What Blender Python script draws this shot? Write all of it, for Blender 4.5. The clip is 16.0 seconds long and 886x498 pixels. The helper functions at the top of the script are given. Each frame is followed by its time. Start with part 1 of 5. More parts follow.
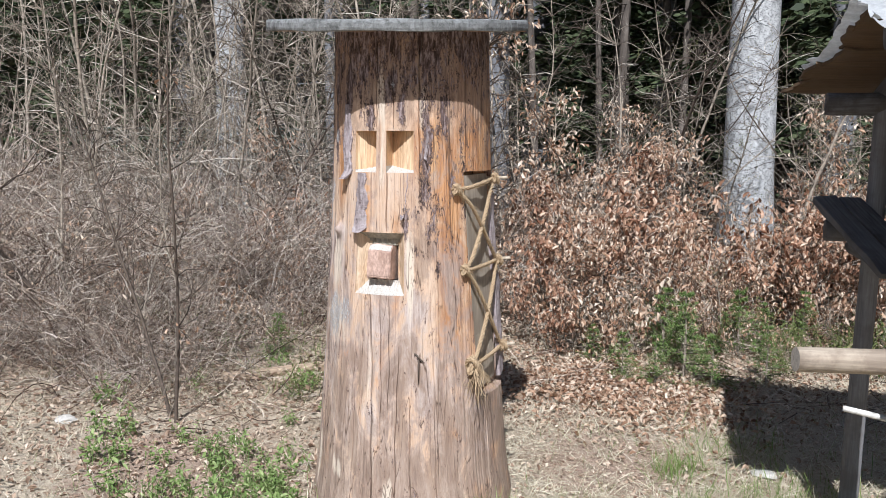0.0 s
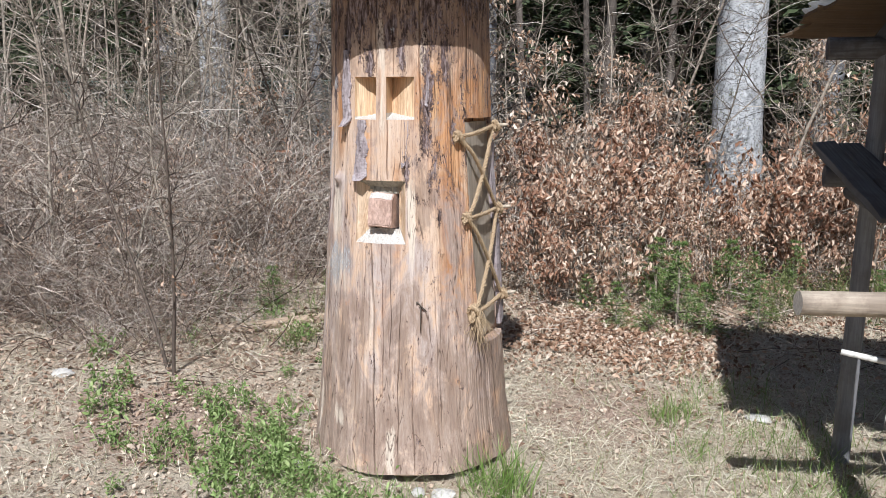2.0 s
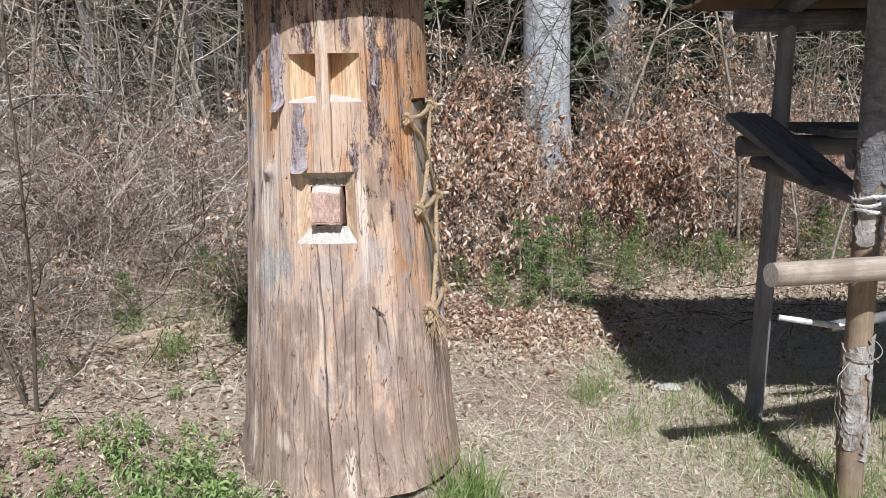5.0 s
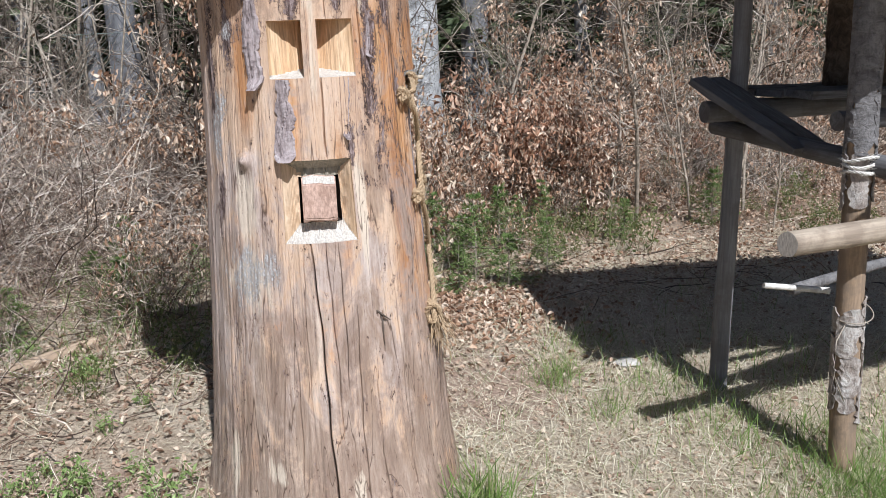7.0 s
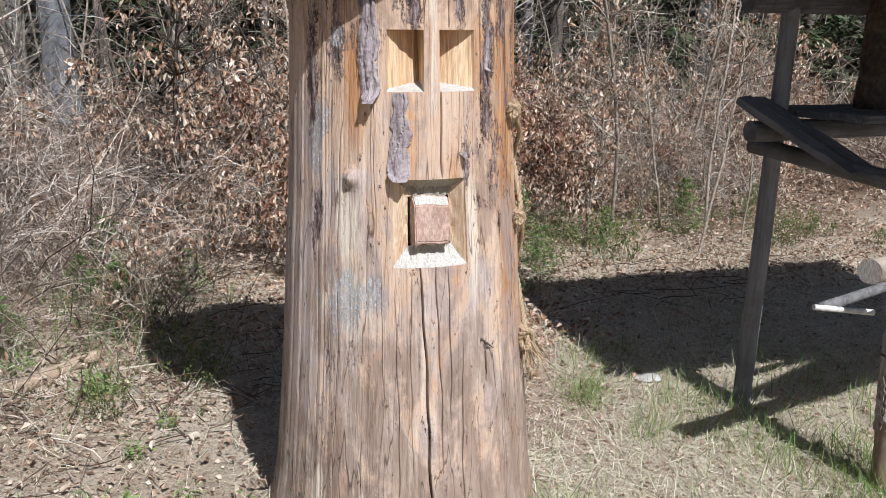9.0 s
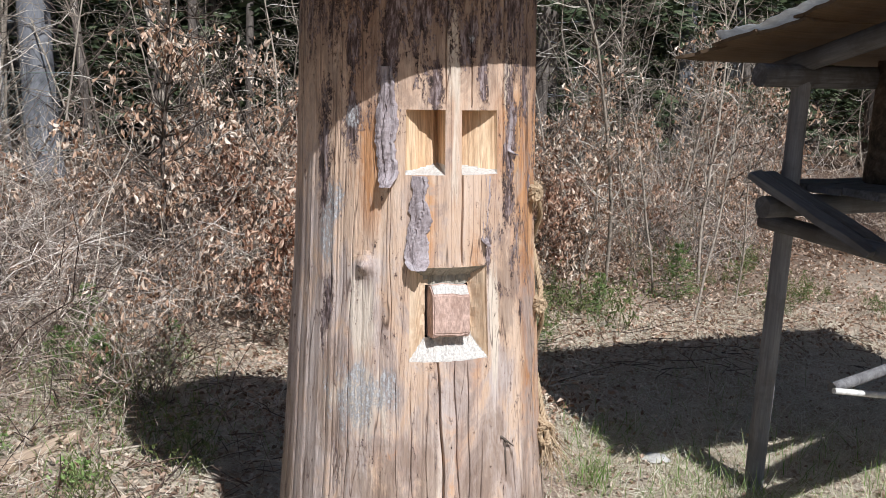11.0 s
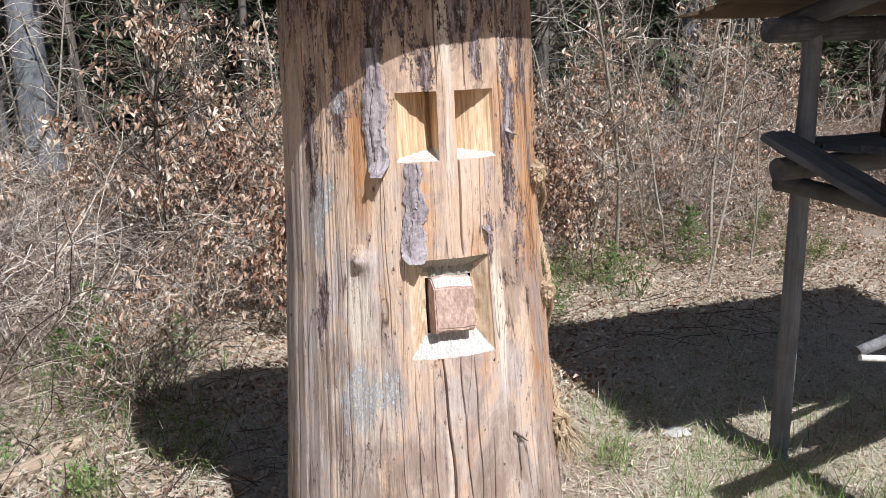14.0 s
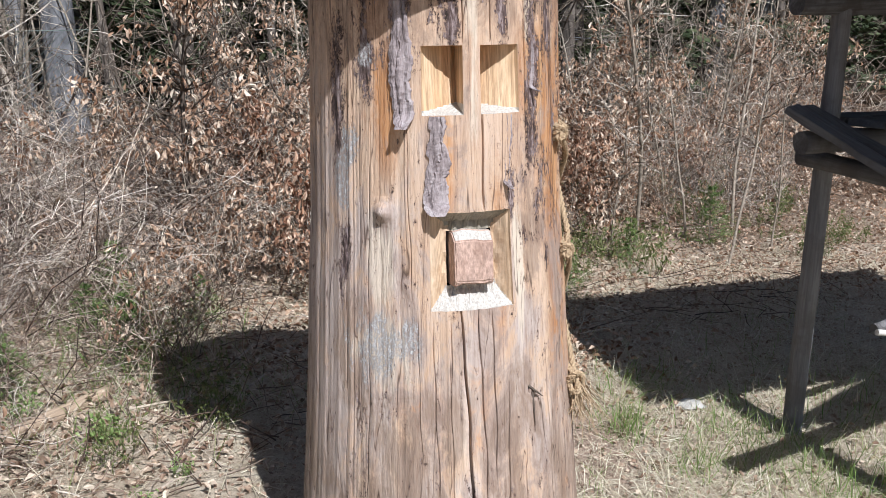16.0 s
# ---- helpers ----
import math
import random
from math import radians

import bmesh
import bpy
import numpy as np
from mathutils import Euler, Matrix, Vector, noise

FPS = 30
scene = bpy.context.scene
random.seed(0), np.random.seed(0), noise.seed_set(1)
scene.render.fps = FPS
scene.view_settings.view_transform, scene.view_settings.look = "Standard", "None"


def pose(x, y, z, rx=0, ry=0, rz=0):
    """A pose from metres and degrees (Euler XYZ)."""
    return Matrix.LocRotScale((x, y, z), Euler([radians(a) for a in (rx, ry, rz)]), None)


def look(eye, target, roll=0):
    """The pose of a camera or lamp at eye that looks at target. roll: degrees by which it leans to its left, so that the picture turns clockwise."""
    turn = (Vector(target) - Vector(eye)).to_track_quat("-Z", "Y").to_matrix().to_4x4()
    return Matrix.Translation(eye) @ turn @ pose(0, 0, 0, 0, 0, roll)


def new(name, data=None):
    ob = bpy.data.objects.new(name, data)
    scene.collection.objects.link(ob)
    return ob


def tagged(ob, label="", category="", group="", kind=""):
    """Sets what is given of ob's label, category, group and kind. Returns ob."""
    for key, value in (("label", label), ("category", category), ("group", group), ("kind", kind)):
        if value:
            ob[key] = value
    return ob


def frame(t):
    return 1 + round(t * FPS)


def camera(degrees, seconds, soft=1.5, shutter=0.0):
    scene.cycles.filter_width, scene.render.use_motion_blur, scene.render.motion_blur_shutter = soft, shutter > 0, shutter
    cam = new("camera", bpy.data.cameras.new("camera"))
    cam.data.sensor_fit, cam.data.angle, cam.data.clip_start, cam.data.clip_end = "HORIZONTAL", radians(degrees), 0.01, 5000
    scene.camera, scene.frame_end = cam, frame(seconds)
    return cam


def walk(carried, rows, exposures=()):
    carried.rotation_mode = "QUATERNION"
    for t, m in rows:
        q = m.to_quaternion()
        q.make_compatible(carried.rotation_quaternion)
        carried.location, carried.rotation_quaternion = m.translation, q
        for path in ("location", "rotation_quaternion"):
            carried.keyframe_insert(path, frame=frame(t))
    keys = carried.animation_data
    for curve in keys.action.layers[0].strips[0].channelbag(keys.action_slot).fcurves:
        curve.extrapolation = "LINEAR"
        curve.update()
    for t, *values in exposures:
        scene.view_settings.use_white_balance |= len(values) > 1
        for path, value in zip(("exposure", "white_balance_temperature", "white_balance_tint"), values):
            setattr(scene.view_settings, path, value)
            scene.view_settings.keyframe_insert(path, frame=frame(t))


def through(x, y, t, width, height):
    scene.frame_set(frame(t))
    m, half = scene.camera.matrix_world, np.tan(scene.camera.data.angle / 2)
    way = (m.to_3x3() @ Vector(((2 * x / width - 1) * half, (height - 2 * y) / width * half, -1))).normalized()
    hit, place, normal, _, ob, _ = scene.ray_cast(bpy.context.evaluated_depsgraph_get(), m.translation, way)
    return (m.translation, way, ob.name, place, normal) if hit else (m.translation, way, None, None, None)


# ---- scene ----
cam = camera(54.8, 16.0, soft=0.35)

PATH = [
    (0, (0.934, -3.238, 1.431), (0.448, -1.314, 1.179), 0.2),
    (0.5, (0.935, -3.239, 1.425), (0.443, -1.32, 1.156), 0.3),
    (1, (0.931, -3.235, 1.423), (0.428, -1.325, 1.109), 0.1),
    (1.5, (0.919, -3.241, 1.411), (0.421, -1.336, 1.058), -0.2),
    (2, (0.868, -3.239, 1.402), (0.423, -1.322, 1.047), -0.1),
    (2.5, (0.78, -3.238, 1.408), (0.42, -1.302, 1.056), -0.3),
    (3, (0.673, -3.256, 1.411), (0.412, -1.303, 1.068), -0.7),
    (3.5, (0.598, -3.243, 1.409), (0.441, -1.278, 1.072), -0.9),
    (3.7, (0.567, -3.208, 1.421), (0.445, -1.242, 1.075), -1.2),
    (5.8, (-0.058, -2.916, 1.405), (0.218, -0.986, 0.958), -1.4),
    (6, (-0.117, -2.89, 1.408), (0.216, -0.972, 0.951), -1.8),
    (6.5, (-0.209, -2.756, 1.392), (0.195, -0.854, 0.922), -2.6),
    (7, (-0.267, -2.619, 1.402), (0.198, -0.733, 0.925), -2.3),
    (7.5, (-0.357, -2.528, 1.402), (0.169, -0.661, 0.915), -1.0),
    (8, (-0.509, -2.442, 1.412), (0.096, -0.607, 0.896), -0.4),
    (8.2, (-0.581, -2.418, 1.423), (0.056, -0.595, 0.906), -0.5),
    (10.3, (-0.805, -2.172, 1.504), (-0.08, -0.364, 1.051), 1.5),
    (10.5, (-0.804, -2.155, 1.508), (-0.071, -0.347, 1.066), 1.8),
    (11, (-0.792, -2.137, 1.519), (-0.058, -0.314, 1.144), 1.0),
    (11.5, (-0.775, -2.106, 1.536), (-0.056, -0.265, 1.229), -0.0),
    (12, (-0.767, -2.083, 1.54), (-0.048, -0.233, 1.289), -0.9),
    (12.5, (-0.742, -2.052, 1.583), (-0.029, -0.206, 1.291), -2.0),
    (13, (-0.733, -2.05, 1.585), (-0.022, -0.211, 1.245), -2.6),
    (13.5, (-0.727, -2.049, 1.572), (-0.017, -0.221, 1.179), -2.5),
    (14, (-0.722, -2.029, 1.54), (-0.016, -0.211, 1.097), -2.2),
    (14.5, (-0.729, -2.03, 1.514), (-0.025, -0.222, 1.027), -1.8),
    (15, (-0.731, -2.039, 1.501), (-0.033, -0.232, 1.003), -1.5),
    (15.5, (-0.734, -2.055, 1.498), (-0.056, -0.24, 1.003), -1.1),
    (16, (-0.742, -2.068, 1.487), (-0.083, -0.243, 1.001), -0.9),
]
walk(cam, [(t, look(eye, target, roll)) for t, eye, target, roll in PATH], exposures=[(0, 0.26, 5900, 10), (3.5, 0.21, 5900, 10), (6, 0.16, 5900, 10), (8, 0.17, 5900, 10), (11, 0.2, 5900, 10), (12, 0.35, 5900, 10), (13.5, 0.39, 5900, 10), (14.5, 0.28, 5900, 10), (16, 0.24, 5900, 10)])

# ---- light ----
SUN_EL, SUN_AZ = radians(49.3), radians(7.5)          # azimuth: from -y towards +x
TO_SUN = Vector((math.sin(SUN_AZ) * math.cos(SUN_EL), -math.cos(SUN_AZ) * math.cos(SUN_EL), math.sin(SUN_EL)))
sun = new("sun", bpy.data.lights.new("sun", "SUN"))
sun.data.energy, sun.data.angle, sun.data.color = 5.7, radians(0.53), (1.0, 0.98, 0.945)
sun.matrix_world = look((0, 0, 12), Vector((0, 0, 12)) - TO_SUN)
world = bpy.data.worlds.new("sky")
scene.world = world
world.use_nodes = True
wn = world.node_tree
sky = wn.nodes.new("ShaderNodeTexSky")
sky.sky_type, sky.sun_disc, sky.sun_elevation, sky.sun_rotation = "NISHITA", False, SUN_EL, math.pi - SUN_AZ
wn.links.new(sky.outputs[0], wn.nodes["Background"].inputs[0])
wn.nodes["Background"].inputs[1].default_value = 0.05


# ---- materials ----
class Nodes:
    """Short hand for building a material."""

    def __init__(self, name, rough=0.8, spec=0.3):
        self.m = bpy.data.materials.new(name)
        self.m.use_nodes = True
        self.t = self.m.node_tree
        self.b = self.t.nodes["Principled BSDF"]
        self.b.inputs["Roughness"].default_value = rough
        self.b.inputs["Specular IOR Level"].default_value = spec
        self.co = None

    def node(self, kind, **inputs):
        n = self.t.nodes.new(kind)
        for k, v in inputs.items():
            self.put(n.inputs[k.replace("_", " ")], v)
        return n

    def put(self, socket, v):
        if isinstance(v, bpy.types.NodeSocket):
            self.t.links.new(v, socket)
        else:
            socket.default_value = v

    def coords(self, scale=(1, 1, 1), which="Object"):
        if self.co is None:
            self.co = self.t.nodes.new("ShaderNodeTexCoord")
        mp = self.t.nodes.new("ShaderNodeMapping")
        self.t.links.new(self.co.outputs[which], mp.inputs[0])
        mp.inputs["Scale"].default_value = scale
        return mp.outputs[0]

    def noise(self, scale, stretch=(1, 1, 1), detail=4.0, rough=0.6, distort=0.0):
        n = self.node("ShaderNodeTexNoise", Vector=self.coords(stretch), Scale=scale, Detail=detail, Roughness=rough, Distortion=distort)
        return n.outputs["Fac"]

    def ramp(self, fac, stops):
        n = self.t.nodes.new("ShaderNodeValToRGB")
        e = n.color_ramp.elements
        while len(e) < len(stops):
            e.new(0.5)
        for el, (p, c) in zip(e, stops):
            el.position, el.color = p, (c if len(c) == 4 else (*c, 1)) if isinstance(c, tuple) else (c, c, c, 1)
        self.put(n.inputs[0], fac)
        return n.outputs[0]

    def mix(self, fac, a, b, how="MIX"):
        n = self.t.nodes.new("ShaderNodeMix")
        n.data_type, n.blend_type = "RGBA", how
        self.put(n.inputs[0], fac)
        for s, v in ((n.inputs[6], a), (n.inputs[7], b)):
            self.put(s, (*v, 1) if isinstance(v, tuple) and len(v) == 3 else v)
        return n.outputs[2]

    def math(self, op, a, b=0.0, clamp=False):
        n = self.t.nodes.new("ShaderNodeMath")
        n.operation, n.use_clamp = op, clamp
        self.put(n.inputs[0], a)
        self.put(n.inputs[1], b)
        return n.outputs[0]

    def done(self, colour, bump=None, strength=0.4, distance=0.01, rough=None):
        self.put(self.b.inputs["Base Color"], (*colour, 1) if isinstance(colour, tuple) else colour)
        if bump is not None:
            n = self.node("ShaderNodeBump", Height=bump, Strength=strength, Distance=distance)
            self.put(self.b.inputs["Normal"], n.outputs[0])
        if rough is not None:
            self.put(self.b.inputs["Roughness"], rough)
        return self.m


def wood(name, pale, dark, stretch, scale=14, rough=0.75, spots=0.0, spot=(0.05, 0.035, 0.025), bump=0.5, lines=0.55):
    """Weathered or fresh timber with its grain along the axis whose stretch is small."""
    n = Nodes(name, rough)
    fine = n.noise(scale * 6, stretch, 5, 0.65)
    broad = n.noise(scale, stretch, 3, 0.6, 0.4)
    c = n.mix(n.ramp(broad, [(0.3, 0.0), (0.7, 1.0)]), pale, dark)
    c = n.mix(n.ramp(fine, [(0.35, lines), (0.62, 0.0)]), c, tuple(0.45 * v for v in dark))
    if spots:
        c = n.mix(n.ramp(n.noise(scale * 0.45, (1, 1, 1), 5, 0.7), [(0.5, 0.0), (0.62, spots)]), c, spot)
    info = n.t.nodes.new("ShaderNodeObjectInfo")
    c = n.mix(n.math("MULTIPLY", info.outputs["Random"], 0.35), c, tuple(0.7 * v for v in pale))
    return n.done(c, fine, bump, 0.004)


def leafy(name, a, b, c, rough=0.6, through=0.2):
    """Leaves whose colour varies from one to the next, with light passing through."""
    n = Nodes(name, rough, 0.25)
    geo = n.t.nodes.new("ShaderNodeNewGeometry")
    col = n.ramp(geo.outputs["Random Per Island"], [(0.0, a), (0.5, b), (1.0, c)])
    col = n.mix(n.ramp(n.noise(60, detail=3), [(0.35, 0.35), (0.65, 0.0)]), col, tuple(0.45 * v for v in a))
    n.done(col)
    tr = n.node("ShaderNodeBsdfTranslucent", Color=col)
    mx = n.t.nodes.new("ShaderNodeMixShader")
    mx.inputs[0].default_value = through
    n.t.links.new(n.b.outputs[0], mx.inputs[1])
    n.t.links.new(tr.outputs[0], mx.inputs[2])
    n.t.links.new(mx.outputs[0], n.t.nodes["Material Output"].inputs[0])
    return n.m


def twiggy(name, a, b, c):
    n = Nodes(name, 0.8, 0.2)
    geo = n.t.nodes.new("ShaderNodeNewGeometry")
    col = n.ramp(geo.outputs["Random Per Island"], [(0.0, a), (0.55, b), (1.0, c)])
    col = n.mix(n.ramp(n.noise(40, detail=3), [(0.4, 0.5), (0.65, 0.0)]), col, tuple(0.5 * v for v in a))
    return n.done(col)


def make_log_wood():
    """Weathered spruce: honey wood with fox-red, silver and brown stains and leavings of bark, placed by the log's stain layers."""
    n = Nodes("log_wood", 0.62, 0.3)
    fibre = n.noise(150, (1, 1, 0.04), 5, 0.72, 0.1)
    streak = n.noise(24, (1, 1, 0.10), 6, 0.7, 0.3)
    patch = n.noise(10, (1, 1, 0.5), 7, 0.74, 0.6)
    flake = n.noise(30, (1, 1, 0.28), 7, 0.8, 0.5)
    chip = n.noise(70, (1, 1, 0.25), 5, 0.78, 0.2)
    speck = n.noise(140, (1, 1, 0.7), 4, 0.8)

    def layers(name):
        at = n.t.nodes.new("ShaderNodeAttribute")
        at.attribute_name = name
        return n.node("ShaderNodeSeparateColor", Color=at.outputs["Color"]).outputs[:3]

    bark_m, grey_m, fox_m = layers("stain_a")
    bleach_m, brown_m, lichen_m = layers("stain_b")

    def where(mask, rag, reach, lo, hi, top=1.0):
        v = n.math("ADD", mask, n.math("MULTIPLY", n.math("SUBTRACT", rag, 0.5), reach))
        return n.ramp(v, [(lo, 0.0), (hi, top)])

    pale = n.ramp(streak, [(0.3, (0.45, 0.29, 0.195)), (0.5, (0.56, 0.39, 0.275)), (0.7, (0.65, 0.49, 0.37))])
    fox = n.ramp(streak, [(0.3, (0.25, 0.1, 0.04)), (0.5, (0.46, 0.215, 0.085)), (0.7, (0.6, 0.35, 0.17))])
    grey = n.ramp(streak, [(0.3, (0.29, 0.225, 0.2)), (0.5, (0.43, 0.35, 0.315)), (0.7, (0.57, 0.49, 0.455))])
    brown = n.ramp(streak, [(0.3, (0.17, 0.115, 0.085)), (0.5, (0.29, 0.2, 0.145)), (0.7, (0.4, 0.3, 0.23))])
    c = n.mix(n.ramp(patch, [(0.42, 0.0), (0.6, 0.5)]), pale, n.mix(0.5, pale, grey))
    c = n.mix(where(fox_m, patch, 1.5, 0.40, 0.66, 0.9), c, fox)
    c = n.mix(where(grey_m, patch, 1.6, 0.40, 0.62, 0.88), c, grey)
    c = n.mix(where(brown_m, patch, 1.6, 0.40, 0.60, 0.78), c, brown)
    c = n.mix(where(bleach_m, streak, 1.6, 0.44, 0.62, 0.85), c, n.mix(chip, (0.5, 0.42, 0.34), (0.78, 0.66, 0.53)))
    # fibres, flecks and thin drying lines
    c = n.mix(n.ramp(fibre, [(0.36, 0.32), (0.46, 0.0)]), c, (0.17, 0.095, 0.055))
    c = n.mix(n.ramp(fibre, [(0.55, 0.0), (0.72, 0.22)]), c, (0.7, 0.56, 0.42))
    c = n.mix(n.ramp(chip, [(0.28, 0.5), (0.36, 0.0)]), c, (0.14, 0.085, 0.06))
    c = n.mix(n.ramp(chip, [(0.6, 0.0), (0.72, 0.35)]), c, (0.66, 0.54, 0.43))
    c = n.mix(n.ramp(n.noise(21, (1, 1, 0.012), 2, 0.4, 0.0), [(0.488, 0.0), (0.494, 0.85), (0.497, 0.85), (0.503, 0.0)]), c, (0.06, 0.032, 0.02))
    # leavings of bark
    rag = n.math("ADD", flake, n.math("MULTIPLY", n.math("SUBTRACT", speck, 0.5), 0.55))
    bark = where(bark_m, rag, 2.3, 0.50, 0.60, 0.95)
    c = n.mix(where(bark_m, rag, 2.2, 0.36, 0.58, 0.6), c, n.mix(chip, (0.2, 0.1, 0.06), (0.4, 0.25, 0.18)))
    c = n.mix(bark, c, n.ramp(chip, [(0.38, (0.018, 0.012, 0.011)), (0.5, (0.11, 0.074, 0.07)), (0.6, (0.33, 0.265, 0.26))]))
    # scabs of lichen, silver or blue-grey
    c = n.mix(n.math("MULTIPLY", where(lichen_m, patch, 1.8, 0.46, 0.56), n.ramp(speck, [(0.4, 0.1), (0.52, 1.0)])), c, n.ramp(speck, [(0.42, (0.14, 0.125, 0.12)), (0.56, (0.42, 0.4, 0.395)), (0.66, (0.63, 0.62, 0.615))]))
    h = n.math("ADD", n.math("ADD", fibre, n.math("MULTIPLY", chip, 0.7)), n.math("MULTIPLY", bark, 1.1))
    return n.done(c, h, 0.75, 0.006, n.ramp(bark, [(0.0, 0.58), (1.0, 0.85)]))


def make_bark(name, a, b, c, scale=9, stretch=(1, 1, 0.35), spots=0.0, strength=0.7):
    n = Nodes(name, 0.9, 0.15)
    crack = n.noise(scale, stretch, 6, 0.7, 0.6)
    broad = n.noise(1.6, (1, 1, 0.6), 4, 0.6)
    col = n.ramp(crack, [(0.3, a), (0.5, b), (0.72, c)])
    col = n.mix(n.ramp(broad, [(0.4, 0.0), (0.7, 0.55)]), col, b)
    if spots:
        col = n.mix(n.ramp(n.noise(30, (1, 1, 2.5), 5, 0.75), [(0.52, 0.0), (0.6, spots)]), col, a)
    return n.done(col, crack, strength, 0.02)


def make_ground():
    n = Nodes("forest_floor", 0.95, 0.1)
    broad = n.noise(0.9, detail=5, rough=0.65)
    mid = n.noise(9, detail=6, rough=0.72)
    fine = n.noise(60, detail=6, rough=0.8)
    c = n.ramp(mid, [(0.3, (0.36, 0.28, 0.205)), (0.5, (0.56, 0.465, 0.355)), (0.7, (0.66, 0.57, 0.45))])
    c = n.mix(n.ramp(fine, [(0.4, 0.4), (0.53, 0.0)]), c, (0.18, 0.125, 0.09))
    c = n.mix(n.ramp(fine, [(0.58, 0.0), (0.7, 0.5)]), c, (0.55, 0.46, 0.34))
    c = n.mix(n.ramp(broad, [(0.5, 0.0), (0.7, 0.3)]), c, (0.33, 0.2, 0.125))
    # brown leaf mould under the trees
    x, y = n.node("ShaderNodeSeparateXYZ", Vector=n.coords()).outputs[:2]
    inside = n.math("ADD", n.math("MULTIPLY", y, 0.16), n.math("MULTIPLY", broad, 0.5))
    c = n.mix(n.ramp(inside, [(0.62, 0.0), (1.0, 1.0)]), c, n.ramp(fine, [(0.35, (0.05, 0.032, 0.022)), (0.55, (0.15, 0.095, 0.062)), (0.7, (0.27, 0.18, 0.12))]))
    # bare reddish soil trodden on both sides of the log
    for x0, y0, w, h in ((0.72, 0.75, 0.42, 0.5), (-0.95, -0.1, 0.7, 0.45)):
        u, v = n.math("DIVIDE", n.math("SUBTRACT", x, x0), w), n.math("DIVIDE", n.math("SUBTRACT", y, y0), h)
        d = n.math("ADD", n.math("ADD", n.math("MULTIPLY", u, u), n.math("MULTIPLY", v, v)), n.math("MULTIPLY", n.math("SUBTRACT", mid, 0.5), 2.5))
        c = n.mix(n.ramp(d, [(0.5, 0.75), (1.0, 0.0)]), c, n.ramp(fine, [(0.35, (0.24, 0.155, 0.115)), (0.55, (0.45, 0.32, 0.25)), (0.7, (0.56, 0.43, 0.345))]))
    return n.done(c, n.math("ADD", mid, n.math("MULTIPLY", fine, 0.6)), 1.0, 0.03)


LOG_WOOD = make_log_wood()
FRESH = wood("fresh_cut_wood", (0.78, 0.57, 0.37), (0.64, 0.4, 0.22), (1, 1, 0.05), 24, 0.6, 0.25, (0.5, 0.27, 0.12), bump=0.5, lines=0.8)
PALE_CUT = wood("pale_end_grain", (0.7, 0.655, 0.6), (0.58, 0.53, 0.47), (1, 1, 0.25), 40, 0.7, 0.25, (0.4, 0.34, 0.28), bump=0.9, lines=0.85)
OLD_CUT = wood("weathered_cut_wood", (0.7, 0.54, 0.39), (0.58, 0.4, 0.25), (1, 1, 0.1), 22, 0.7, 0.5, (0.34, 0.2, 0.1))
GREY_CUT = wood("greyed_cut_wood", (0.4, 0.36, 0.29), (0.27, 0.235, 0.19), (1, 1, 0.3), 24, 0.8)
BLOCK_WOOD = wood("reddish_block_wood", (0.62, 0.43, 0.35), (0.5, 0.33, 0.255), (1, 1, 0.4), 26, 0.75, 0.6, (0.24, 0.14, 0.1), bump=1.0, lines=0.8)
# near-black colour paints the shade of the hole round the mouth block
DARK_GAP = wood("shaded_gap_wood", (0.03, 0.02, 0.014), (0.015, 0.01, 0.008), (1, 1, 1), 20, 0.9)
GREY_WOOD = make_bark("weathered_grey_slab", (0.06, 0.06, 0.058), (0.2, 0.203, 0.2), (0.36, 0.365, 0.37), 45, (1, 1, 0.6), 0.5, 0.5)
UNDER_WOOD = wood("brown_underside_wood", (0.4, 0.27, 0.17), (0.26, 0.16, 0.09), (0.06, 1, 1), 14, 0.8)
PLANK_WOOD = wood("silvery_plank_wood", (0.5, 0.42, 0.33), (0.34, 0.285, 0.23), (1, 1, 0.06), 16, 0.8, 0.4, (0.14, 0.11, 0.09))
FAR_POST_WOOD = wood("grey_post_wood", (0.28, 0.276, 0.282), (0.185, 0.18, 0.182), (0.06, 1, 1), 14, 0.85, 0.5, (0.1, 0.085, 0.075), lines=0.7)
ROTTEN_WOOD = wood("rotten_pale_wood", (0.55, 0.42, 0.3), (0.38, 0.27, 0.185), (0.06, 1, 1), 16, 0.85, 0.4, (0.2, 0.14, 0.1), bump=1.0, lines=0.8)
POLE_WOOD = wood("peeled_pole_wood", (0.5, 0.42, 0.33), (0.36, 0.29, 0.22), (0.05, 1, 1), 14, 0.8, 0.5, (0.14, 0.1, 0.075))
POST_WOOD = wood("barky_post_wood", (0.185, 0.182, 0.19), (0.11, 0.106, 0.108), (0.06, 1, 1), 14, 0.85, 0.7, (0.06, 0.05, 0.045), lines=0.8)
PEELING = make_bark("peeling_pale_bark", (0.13, 0.095, 0.075), (0.36, 0.32, 0.29), (0.62, 0.6, 0.57), 26, (0.6, 1, 1), 0.5)
GREY_BARK = make_bark("smooth_grey_post_bark", (0.075, 0.07, 0.07), (0.17, 0.162, 0.162), (0.27, 0.26, 0.26), 20, (1.6, 1, 1), 0.4)
BARED_WOOD = wood("bared_orange_wood", (0.38, 0.265, 0.165), (0.24, 0.18, 0.135), (0.12, 1, 1), 16, 0.8, 0.9, (0.17, 0.13, 0.1))
BOARD_WOOD = wood("roof_board_wood", (0.15, 0.095, 0.052), (0.085, 0.054, 0.032), (0.05, 1, 1), 12, 0.8, 0.4, (0.12, 0.09, 0.07))
